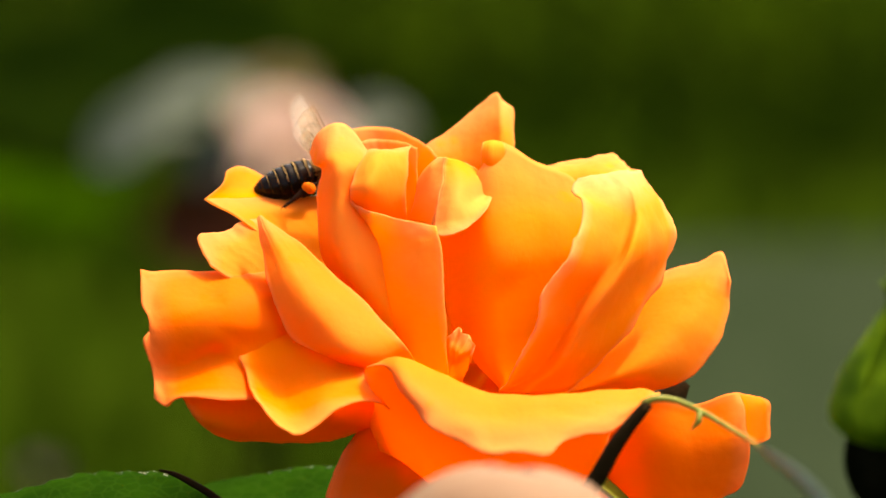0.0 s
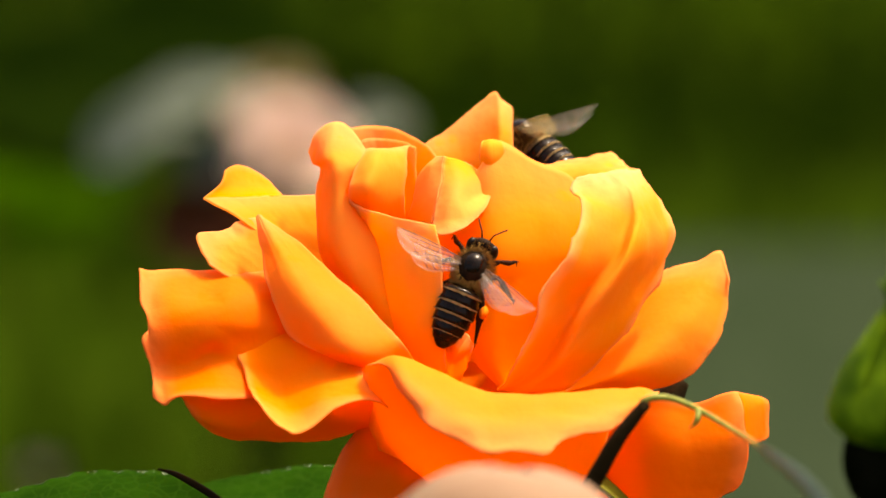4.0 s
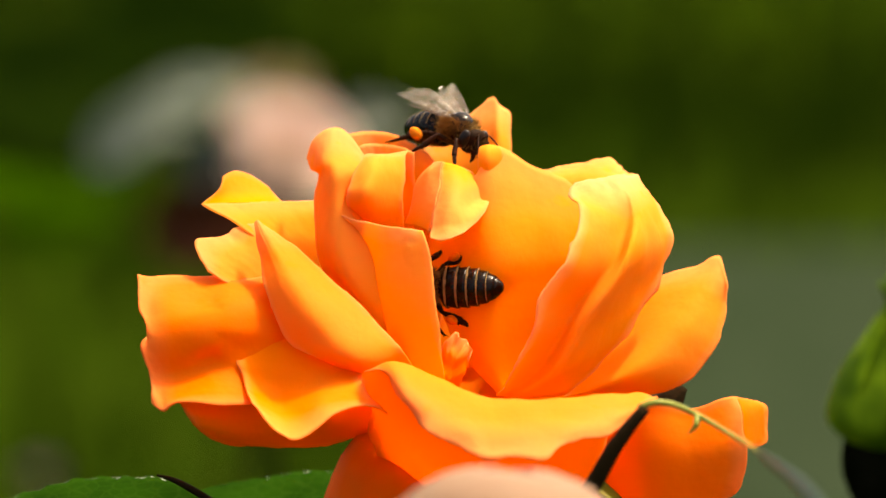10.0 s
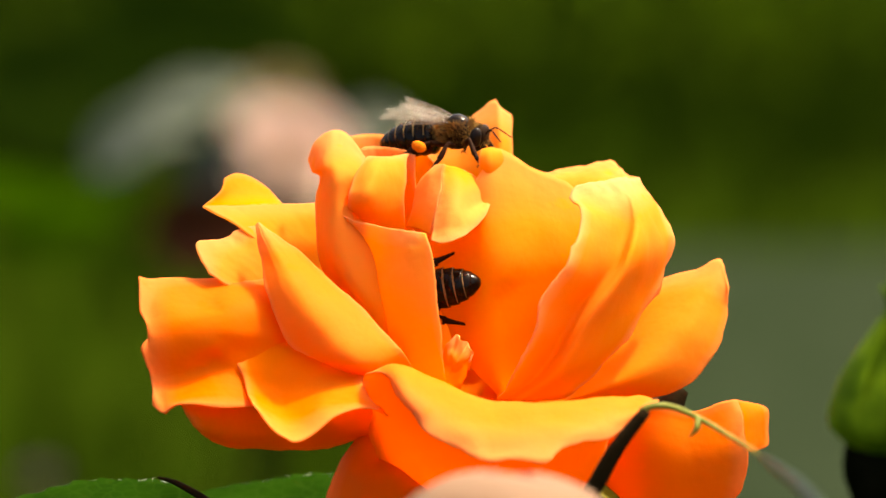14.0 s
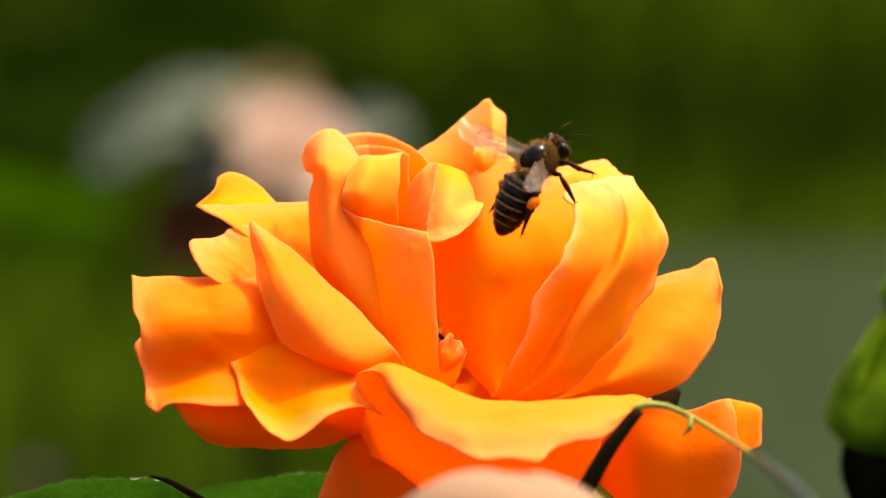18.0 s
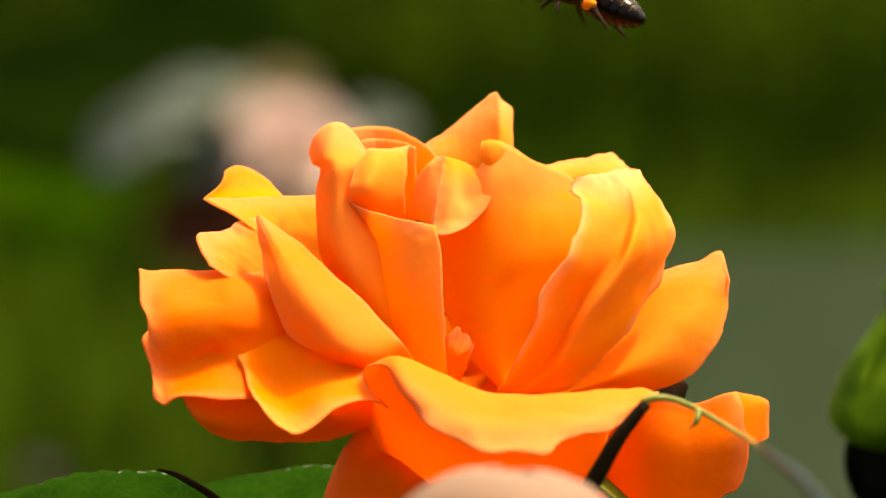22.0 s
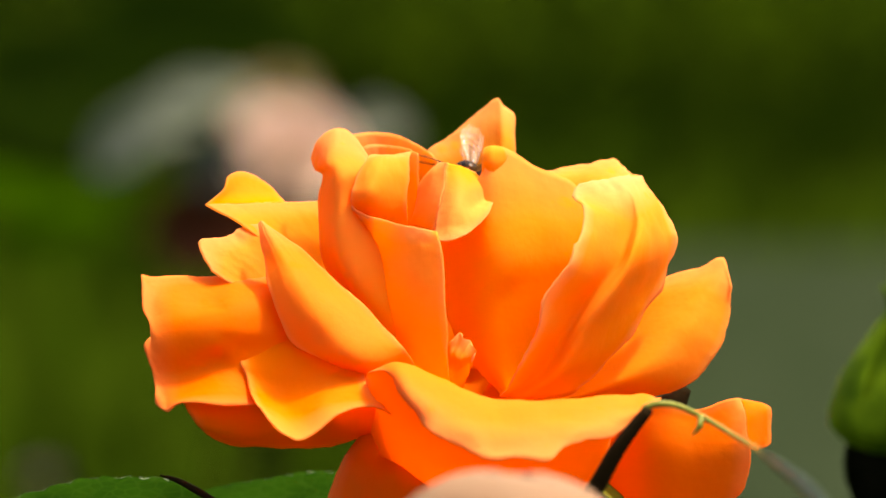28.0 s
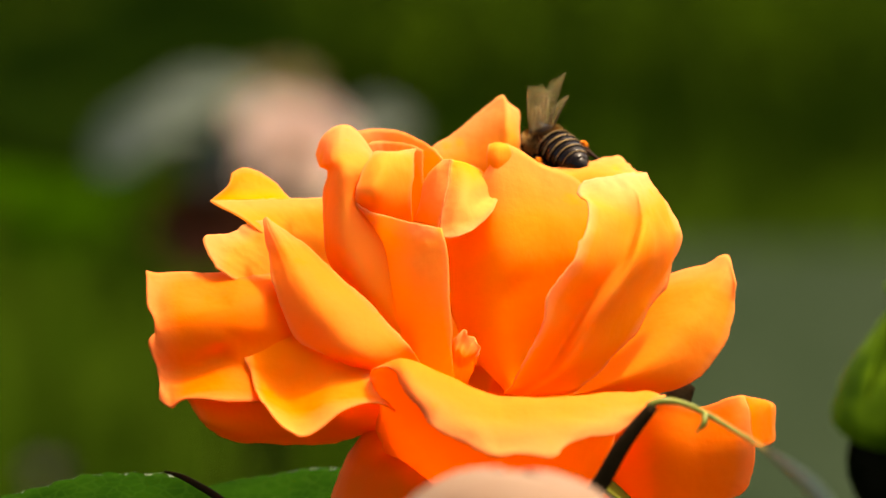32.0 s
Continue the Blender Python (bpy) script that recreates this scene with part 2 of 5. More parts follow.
def sheet(bm, grid, closed=False):
    uv = bm.loops.layers.uv.verify()
    rows, cols = len(grid), len(grid[0])
    vs = [[bm.verts.new(p) for p in row] for row in grid]
    for i in range(rows - 1):
        for j in range(cols - (0 if closed else 1)):
            k = (j + 1) % cols
            f = bm.faces.new((vs[i][j], vs[i][k], vs[i + 1][k], vs[i + 1][j]))
            for loop, (r, c) in zip(f.loops, ((i, j), (i, j + 1), (i + 1, j + 1), (i + 1, j))):
                loop[uv].uv = (c / (cols - 1 if not closed else cols), r / (rows - 1))
    return vs


def tube(bm, pts, radii, sides=10, n=None):
    """A round rod through pts, with its radius along the way; the ends are closed."""
    n = n or max(2, 6 * (len(pts) - 1))
    c = catmull(pts, n)
    r = np.interp(np.linspace(0, 1, n), np.linspace(0, 1, len(radii)), radii)
    grid, side = [], None
    for i in range(n):
        d = Vector(c[min(i + 1, n - 1)] - c[max(i - 1, 0)]).normalized()
        side = (d.orthogonal() if side is None else side - d * side.dot(d)).normalized()
        up = d.cross(side)
        grid.append([Vector(c[i]) + (side * math.cos(a) + up * math.sin(a)) * r[i] for a in np.linspace(0, math.tau, sides, False)])
    vs = sheet(bm, grid, True)
    bm.faces.new(vs[0][::-1])
    bm.faces.new(vs[-1])


def blob(bm, centre, size, turn=(0, 0, 0), rings=12, sides=18, shape=None, rough=0.0):
    """An egg-like body; shape(s) gives the radius from one end (s=-1) of its x axis to the other (s=1)."""
    shape = shape or (lambda s: math.sqrt(max(0.0, 1 - s * s)))
    m = Matrix.LocRotScale(Vector(centre), Euler([radians(a) for a in turn]), Vector(size))
    grid = []
    for i in range(rings + 1):
        s = -math.cos(math.pi * i / rings)
        r = max(shape(s), 0.002)
        row = []
        for a in np.linspace(0, math.tau, sides, False):
            p = Vector((s, r * math.cos(a), r * math.sin(a)))
            p *= 1 + rough * noise.noise(p * 3.1 + Vector(centre) * 700)
            row.append(m @ p)
        grid.append(row)
    vs = sheet(bm, grid, True)
    bm.faces.new(vs[0][::-1])
    bm.faces.new(vs[-1])


# ---- ground ----
def build_ground():
    bm = bmesh.new()
    edges = [-1500, -300, -60, -14] + list(np.linspace(-6, 6, 13)) + [14, 60, 300, 1500]
    grid = [[Vector((x, y, 0.03 * noise.noise(Vector((x, y, 0)) * 0.4) if abs(x) + abs(y) < 40 else 0.0)) for x in edges]
            for y in [-1500, -300, -60, -14] + list(np.linspace(-6, 12, 19)) + [60, 300, 1500]]
    sheet(bm, grid)
    tagged(part("ground", bm, GROUND), "dark green meadow ground reaching the horizon", "ground", kind="structure")
    # a strip of grey gravel path across the meadow
    bm = bmesh.new()
    grid = []
    for y, x0 in zip(np.linspace(2.2, 3.33, 12), (0.07, 0.06, 0.05, 0.05, 0.04, 0.05, 0.06, 0.05, 0.05, 0.06, 0.07, 0.08)):
        grid.append([Vector((x0 + 0.03 * noise.noise(Vector((y * 3, 0, 0))) + d, y, 0.045 + 0.01 * noise.noise(Vector((d * 5, y * 5, 1))))) for d in (0, 0.2, 0.5, 1.2, 2.5, 8, 40)])
    sheet(bm, grid)
    tagged(part("gravel_path", bm, GRAVEL), "grey gravel path in the meadow", "path", kind="structure")
    # grass blades
    rng = random.Random(4)
    bm = bmesh.new()
    verts, faces = [], []
    for i in range(9000):
        y = rng.uniform(1.5, 7.0)
        x = rng.uniform(-1, 1) * (0.25 + 0.16 * y)
        if x > 0.05 and 2.15 < y < 3.37:
            continue
        h, a, w, b = rng.uniform(0.04, 0.10), rng.uniform(0, math.tau), rng.uniform(0.002, 0.004), rng.uniform(0.01, 0.05)
        k = len(verts)
        dx, dy = math.cos(a), math.sin(a)
        verts += [(x - dy * w, y + dx * w, 0), (x + dy * w, y - dx * w, 0), (x + dx * b * 0.4 + dy * w * 0.7, y + dy * b * 0.4 - dx * w * 0.7, h * 0.6),
                  (x + dx * b * 0.4 - dy * w * 0.7, y + dy * b * 0.4 + dx * w * 0.7, h * 0.6), (x + dx * b, y + dy * b, h)]
        faces += [(k, k + 1, k + 2, k + 3), (k + 3, k + 2, k + 4)]
    me = bpy.data.meshes.new("grass")
    me.from_pydata(verts, [], faces)
    me.materials.append(GRASS)
    bm.free()
    tagged(new("grass", me), "short dark green grass on the meadow", "grass", kind="stuff")


build_ground()

# ---- the orange rose ----
BASE = Vector((6.2, 4.0, -20.0))          # its receptacle, in rose space
rose = tagged(new("orange_rose"), "large open orange rose with ruffled petals on its leafy stem", "flower")
rose.matrix_world = ROSE @ Matrix.Translation(BASE * MM)


def rose_petal(shade, patches, mat=ORANGE_PETAL, parent=rose, origin=BASE, rows=46, cols=40, thick=0.18, ruffle=0.16, label=""):
    """A petal lofted through cross curves that run from its foot to its margin."""
    bm = bmesh.new()
    for curves in patches:
        net = np.array([catmull(c, cols) for c in curves])
        grid = catmull(net, rows) if len(net) > 1 else net
        out = []
        for i, row in enumerate(grid):
            k = (i / (rows - 1)) ** 2
            line = []
            for j, p in enumerate(row):
                v = Vector(p)
                e = abs(2 * j / (cols - 1) - 1) ** 3
                w = ruffle * max(k, e)
                n = noise.noise_vector(v * 0.28 + Vector((shade * 9, 0, 0))) * w * 1.8 + noise.noise_vector(v * 1.2) * w * 0.6
                n.y += 0.06 * k * noise.noise(Vector((j * 0.42, i * 0.05, shade * 31)))
                line.append((v + n - origin) * MM)
            out.append(line)
        sheet(bm, out)
    ob = part("petal", bm, mat, parent, label)
    mod = ob.modifiers.new("thickness", "SOLIDIFY")
    mod.thickness, mod.offset = thick * MM, 0.0
    return ob


rose_petal(0.20,
  [[[(6.3, 0.5, -15.5), (7.4, 0.0, -15.8), (9.0, 3.0, -16.0)], [(2.3, 2.0, -10.8), (5.5, -1.0, -11.7), (10.5, 3.0, -11.9)], [(-0.2, 3.5, -5.2), (5.5, -1.0, -4.9), (15.0, 4.5, -4.0)], [(-1.6, 4.5, 0.1), (5.5, -0.6, 0.7), (12.0, 2.6, 1.4), (16.6, 6.5, 1.6)], [(-1.4, 5.0, 2.5), (1.0, 2.6, 5.7), (4.0, 2.6, 8.8), (5.4, 4.0, 11.6), (7.6, 5.0, 11.5), (11.1, 6.0, 9.5), (14.0, 7.5, 8.4), (16.4, 9.0, 6.0)]]], YELLOW_PETAL)
PETAL_C1 = rose_petal(0.50,
  [[[(-5.2, -2.0, -15.5), (-3.0, -4.0, -16.1), (-0.9, -5.0, -16.3), (0.7, -5.0, -16.1)], [(-6.5, 0.0, -9.9), (-4.6, -5.0, -10.8), (-2.4, -7.0, -11.1), (0.4, -7.8, -11.2)], [(-9.0, 0.0, -4.9), (-6.8, -3.8, -4.9), (-4.7, -6.0, -4.9), (-2.1, -7.6, -4.3), (0.1, -8.2, -4.0)], [(-9.0, 1.0, 0.1), (-7.2, -3.0, 0.1), (-5.2, -5.2, -0.2), (-2.6, -6.8, 0.1), (-0.2, -7.6, 0.1)], [(-9.6, 0.0, 2.9), (-8.0, -3.0, 2.4), (-5.5, -5.0, 1.9), (-2.7, -6.4, 1.4), (-0.5, -7.0, 1.6)], [(-10.1, -3.8, 5.4), (-8.6, -4.4, 4.4), (-5.8, -5.2, 3.6), (-2.7, -6.0, 2.9), (-0.7, -6.4, 2.4)]]], INNER_PETAL)
rose_petal(0.50,
  [[[(-8.4, 6.0, -7.5), (-5.9, 5.0, -7.5), (-4.0, 6.0, -7.5)], [(-9.1, 4.0, 0.7), (-6.5, 2.0, 0.7), (-3.9, 4.0, 0.7)], [(-10.1, -3.6, 5.7), (-7.7, -4.6, 5.5), (-4.3, 1.0, 5.7)], [(-9.7, -3.2, 8.2), (-7.2, -4.0, 8.5), (-3.9, 2.0, 8.5)], [(-8.7, -0.8, 10.2), (-7.0, -1.0, 10.5), (-3.9, 3.5, 10.4)], [(-8.0, 2.4, 11.2), (-6.5, 2.6, 11.2), (-5.0, 4.0, 11.3), (-3.7, 5.0, 11.3)]]], INNER_PETAL)
rose_petal(0.50,
  [[[(-5.9, 0.0, -16.2), (-4.3, -2.0, -16.1), (-2.7, -2.0, -16.0)], [(-9.0, 1.0, -10.0), (-5.8, -4.5, -9.9), (-2.7, -4.0, -9.9)], [(-13.4, 2.0, -0.6), (-11.6, -4.2, -0.9), (-8.9, -4.8, -0.9), (-5.7, -3.4, -1.2)], [(-13.9, 2.0, 5.7), (-12.1, -3.3, 6.0), (-10.3, -3.2, 5.8), (-9.1, -1.5, 5.6)], [(-13.4, 2.0, 8.8), (-12.0, -2.8, 9.1), (-10.1, -2.6, 9.1), (-8.6, -1.4, 8.8)], [(-14.5, 3.5, 9.5), (-12.8, 0.2, 10.8), (-10.6, 0.5, 11.0), (-8.5, 1.5, 10.0)], [(-14.8, 5.0, 10.6), (-14.1, 4.5, 12.6), (-12.5, 4.0, 13.8), (-11.3, 4.5, 13.9), (-9.9, 4.8, 12.9), (-8.4, 4.5, 11.1)]]], INNER_PETAL)
rose_petal(0.50,
  [[[(-5.9, 6.0, -10.0), (-4.0, 6.0, -10.0)], [(-9.1, 5.0, 2.6), (-5.9, 8.0, 2.6), (-2.8, 6.0, 2.6)], [(-9.7, 6.0, 11.0), (-8.8, 6.0, 12.0), (-7.2, 7.0, 12.4), (-5.3, 7.0, 12.1), (-2.9, 6.0, 11.2)]]], INNER_PETAL)
rose_petal(0.50,
  [[[(-4.0, 8.0, -13.2), (-0.3, 8.0, -13.2)], [(-10.7, 10.0, 3.9), (-5.4, 14.0, 3.9), (1.0, 12.0, 3.2)], [(-11.2, 11.0, 13.6), (-8.5, 13.0, 13.8), (-6.0, 13.0, 13.6), (-3.4, 13.0, 12.6), (-1.5, 12.0, 11.4), (0.1, 11.0, 9.5)]]], INNER_PETAL)
rose_petal(0.50,
  [[[(1.0, 10.0, -12.7), (5.5, 10.0, -12.7)], [(-2.0, 14.0, 1.3), (2.3, 17.0, 2.6), (6.8, 15.0, 2.6)], [(-2.6, 15.0, 7.9), (2.0, 17.0, 9.7), (5.2, 15.9, 11.1), (6.6, 15.0, 11.6), (7.9, 16.6, 11.4)], [(-2.0, 17.0, 11.6), (2.9, 19.3, 15.3), (5.9, 19.6, 17.8), (6.9, 18.7, 16.9), (7.9, 20.2, 16.1)]]], INNER_PETAL)
rose_petal(0.50,
  [[[(-1.5, 10.0, -12.8), (2.0, 10.0, -12.8)], [(-2.9, 10.0, 0.0), (4.3, 12.0, 0.7)], [(-3.1, 6.0, 5.6), (-1.6, 5.0, 8.1), (0.4, 2.0, 9.8), (2.6, 4.0, 9.6), (4.3, 6.0, 8.8)]],
   [[(-3.9, 1.8, 3.3), (-2.6, -1.0, 3.1), (-1.0, -3.0, 2.4)], [(-3.2, 2.2, 5.7), (-1.9, -0.6, 6.0), (-0.5, -2.6, 5.7)], [(-2.4, 3.0, 8.2), (-1.3, 0.6, 8.9), (0.1, -1.0, 8.5)], [(-1.0, 3.8, 9.7), (-0.4, 2.0, 10.0), (0.4, 0.0, 10.1)]],
   [[(0.4, 0.0, 10.1), (1.9, 1.0, 9.8), (3.4, 3.6, 9.0)], [(-0.1, -1.5, 7.5), (2.2, -1.4, 7.5), (4.9, 3.8, 7.7)], [(-0.6, -3.0, 4.7), (1.9, -3.8, 5.0), (5.5, 3.8, 6.5)], [(-0.9, -4.0, 2.5), (1.0, -5.3, 2.9), (4.0, -2.6, 4.4), (5.8, 3.8, 6.7)], [(-1.0, -5.0, 1.6), (0.1, -6.0, 1.3), (1.9, -6.0, 2.0), (3.9, -3.6, 3.3), (5.3, 0.4, 5.3), (5.9, 4.0, 6.9)]]], CURLED_PETAL)
rose_petal(0.50,
  [[[(4.2, 3.4, 7.4), (5.4, 3.2, 7.0), (7.2, 4.6, 7.4)], [(4.2, 3.1, 9.3), (5.4, 2.8, 9.1), (7.2, 4.6, 9.4)], [(4.2, 3.0, 10.7), (5.4, 2.5, 10.4), (7.0, 4.3, 10.8)], [(4.4, 3.4, 11.6), (5.4, 3.0, 11.6), (6.8, 4.4, 11.6)], [(4.6, 4.4, 11.9), (5.5, 4.4, 12.1), (6.6, 5.2, 11.9)], [(4.7, 5.2, 11.3), (5.5, 5.4, 11.2), (6.4, 5.8, 11.3)]]], INNER_PETAL, ruffle=0.05)
rose_petal(0.50,
  [[[(10.0, 9.0, -12.6), (15.1, 9.0, -12.6)], [(10.5, 8.0, 1.3), (15.3, 9.0, 1.3), (20.6, 9.0, 1.3)], [(10.8, 8.0, 7.0), (14.9, 9.0, 7.7), (21.3, 9.0, 7.3)], [(11.1, 12.0, 9.3), (13.8, 13.0, 10.1), (17.6, 14.0, 10.6), (19.2, 14.0, 10.6), (20.4, 13.0, 9.9), (22.3, 9.0, 8.7)]]], INNER_PETAL, ruffle=0.34)
rose_petal(0.50,
  [[[(6.2, -8.0, -15.6), (6.9, -7.4, -15.5), (9.0, -8.0, -15.7), (14.1, -3.0, -15.5)], [(8.0, -12.5, -12.3), (10.6, -8.5, -12.6), (13.3, -10.0, -12.6), (19.4, -2.0, -10.5)], [(9.9, -14.0, -8.0), (13.3, -9.0, -8.3), (16.1, -10.8, -7.9), (22.2, 0.0, -6.5)], [(11.3, -14.5, -4.2), (15.2, -9.0, -5.2), (18.5, -10.8, -4.4), (24.5, 3.0, -2.4)], [(13.9, -13.5, -0.9), (17.2, -9.0, -2.8), (20.4, -10.0, -1.5), (25.8, 4.0, 1.0)], [(14.9, -11.0, 2.5), (19.0, -8.2, -0.1), (21.4, -8.8, 1.0), (25.6, 4.0, 2.9)], [(15.5, -8.0, 5.6), (19.9, -6.6, 2.8), (21.9, -6.0, 3.8), (24.4, 4.5, 5.2)], [(14.3, -5.0, 6.6), (20.0, -4.5, 5.8), (21.3, -3.2, 6.3), (23.1, 5.0, 7.1)], [(14.8, -2.5, 7.5), (17.8, -2.0, 8.6), (19.7, -0.5, 8.7), (22.3, 4.0, 8.4)]]], LIPPED_PETAL, ruffle=0.34)
rose_petal(0.50,
  [[[(9.2, 3.0, -15.6), (12.9, 4.0, -15.7)], [(12.4, 7.0, -3.7), (17.5, 9.0, -3.7)], [(12.7, 9.0, 7.0), (16.2, 10.0, 7.9), (20.0, 9.0, 8.3)]]], INNER_PETAL)
rose_petal(0.70,
  [[[(12.6, 2.0, -15.9), (16.4, 2.0, -16.4)], [(14.2, 3.0, -15.6), (20.3, -1.0, -13.7), (26.1, 2.0, -14.9)], [(18.0, 6.0, -10.0), (25.4, 2.0, -8.4), (30.0, 3.0, -11.2)], [(21.3, 9.0, -5.0), (28.1, 5.5, -4.3), (31.8, 5.0, -6.9)], [(23.3, 11.5, -3.1), (28.4, 9.5, -1.5), (31.4, 9.0, -0.3), (32.0, 6.0, -3.4)]]], MIDDLE_PETAL)
rose_petal(0.80,
  [[[(0.4, 4.0, -32.6), (6.0, 2.0, -33.2), (11.7, 4.0, -32.6)], [(-6.9, -6.0, -22.2), (-0.2, -14.0, -25.1), (5.9, -16.0, -26.1), (12.6, -14.0, -25.1), (17.7, -8.0, -22.2)], [(-7.6, -13.0, -16.8), (-2.1, -19.0, -19.7), (5.8, -21.0, -20.9), (13.1, -21.0, -19.6), (18.7, -17.0, -18.5)], [(-8.2, -15.0, -13.1), (-5.4, -17.0, -11.8), (-0.2, -20.0, -13.4), (5.2, -22.0, -15.5), (13.1, -22.0, -15.5), (19.2, -20.0, -15.1), (23.3, -15.0, -15.6)], [(-6.8, -19.0, -12.3), (-3.9, -24.0, -13.6), (1.0, -28.0, -17.2), (5.7, -30.0, -18.6), (12.9, -30.0, -18.0), (18.4, -26.0, -17.0), (22.6, -19.0, -15.9)], [(-5.7, -20.0, -12.8), (-2.3, -28.0, -17.8), (1.0, -31.0, -20.0), (5.1, -34.0, -21.4), (10.7, -35.0, -21.5), (12.9, -33.0, -20.2), (17.8, -28.0, -18.9), (22.0, -20.0, -16.8)]]], MIDDLE_PETAL, ruffle=0.34)
rose_petal(0.80,
  [[[(-17.6, -6.0, -8.3), (-13.2, -8.0, -9.2), (-8.9, -9.0, -10.1), (-3.9, -9.0, -12.3)], [(-21.3, -8.0, -10.8), (-17.5, -8.2, -10.1), (-12.9, -10.0, -10.5), (-8.2, -11.0, -11.5)], [(-22.1, -9.0, -11.9), (-18.1, -9.2, -12.3), (-13.2, -10.8, -12.6), (-8.2, -12.0, -12.7)], [(-21.7, -9.9, -13.4), (-17.5, -10.4, -14.8), (-12.8, -12.4, -13.9), (-8.5, -13.0, -13.3)], [(-20.9, -12.4, -15.1), (-16.9, -14.0, -17.1), (-12.5, -16.0, -15.8), (-7.6, -17.0, -15.3)], [(-20.1, -17.0, -16.1), (-18.2, -19.5, -18.2), (-15.9, -21.5, -19.7), (-13.9, -21.0, -19.2), (-11.8, -20.0, -17.4), (-9.7, -19.0, -16.6), (-7.5, -19.0, -16.5), (-5.7, -18.0, -17.1)]]])
rose_petal(0.90,
  [[[(-0.3, 4.0, -18.8), (1.0, 4.0, -17.5), (2.3, 4.0, -16.3)], [(-11.4, -8.0, -16.0), (-11.4, -7.0, -13.6), (-11.7, -5.0, -9.9), (-13.0, -3.0, -6.2), (-14.3, 0.0, -3.7)], [(-20.2, -11.8, -16.3), (-20.7, -9.2, -13.5), (-21.9, -8.6, -10.6), (-21.8, -8.9, -8.0), (-21.9, -7.4, -5.2), (-21.7, -2.5, -2.6)], [(-24.4, -14.4, -16.2), (-24.9, -8.9, -12.4), (-25.2, -9.6, -9.5), (-25.4, -8.9, -6.7), (-25.7, -6.0, -4.9), (-25.9, -2.0, -2.4)], [(-28.6, -13.0, -16.0), (-28.8, -11.2, -15.3), (-29.2, -8.9, -13.2), (-29.5, -9.7, -9.5), (-29.7, -8.7, -6.4), (-30.1, -3.0, -2.4)], [(-30.0, -12.5, -16.9), (-30.4, -10.5, -15.3), (-31.1, -9.2, -12.9), (-31.6, -9.8, -9.8), (-31.7, -8.9, -7.3), (-32.1, -4.0, -2.3)], [(-31.3, -11.0, -16.2), (-31.3, -10.5, -15.0), (-31.8, -9.5, -12.9), (-32.6, -10.3, -10.1), (-31.7, -9.2, -8.4), (-32.9, -8.0, -5.5), (-33.3, -4.5, -2.1)]]])
rose_petal(1.00,
  [[[(-28.4, -11.5, -16.0), (-23.6, -10.5, -15.3), (-18.7, -10.5, -15.9), (-13.8, -10.5, -16.3), (-8.9, -9.0, -16.0), (1.0, 2.0, -17.5)], [(-27.0, -10.5, -18.4), (-23.7, -10.0, -19.2), (-18.8, -8.5, -19.4), (-13.9, -7.0, -19.1), (-8.6, -5.0, -18.9), (1.6, 3.0, -18.8)], [(-24.7, -7.0, -20.4), (-21.3, -5.5, -21.0), (-17.0, -4.0, -21.1), (-12.7, -2.0, -21.1), (-8.4, 0.0, -20.1), (2.3, 5.0, -20.1)]]])
rose_petal(1.00,
  [[[(-5.9, 0.0, -15.6), (-0.3, 2.0, -15.6), (7.3, 2.0, -16.2)], [(-10.1, -2.0, -21.0), (-2.7, -8.0, -21.6), (5.9, -8.0, -22.2), (14.7, -4.0, -22.3)], [(-11.7, -2.0, -24.2), (-5.2, -10.0, -24.6), (5.9, -10.0, -25.2), (15.9, -6.0, -24.7)], [(-13.8, -2.0, -30.5), (-5.2, -10.0, -30.7), (7.1, -10.0, -30.7), (17.2, -4.0, -30.4)]]])
rose_petal(1.00,
  [[[(13.8, 4.0, -17.7), (14.4, 4.0, -22.9), (15.0, 4.0, -29.2)], [(22.2, -3.0, -16.2), (22.1, -4.2, -21.7), (21.4, -3.0, -28.6)], [(27.6, -3.2, -17.0), (28.2, -4.4, -22.3), (27.6, -3.2, -29.2)], [(31.5, -2.5, -15.9), (32.1, -4.2, -21.1), (31.8, -3.6, -24.8), (30.9, -3.0, -27.3)], [(32.7, -1.5, -15.8), (33.2, -3.0, -17.4), (33.3, -3.6, -19.2), (33.7, -3.6, -21.7), (33.2, -3.0, -25.5), (32.1, -2.6, -26.8)]],
   [[(32.7, -1.5, -15.8), (33.2, -3.0, -17.4), (33.3, -3.6, -19.2), (33.6, -3.6, -21.4)], [(34.1, 0.5, -16.0), (34.8, 0.0, -17.1), (34.9, 0.0, -19.3), (34.8, 0.0, -21.6)], [(35.2, 3.0, -16.4), (36.3, 4.0, -17.2), (36.3, 4.0, -19.1), (36.3, 4.0, -20.9)]]], ruffle=0.12)
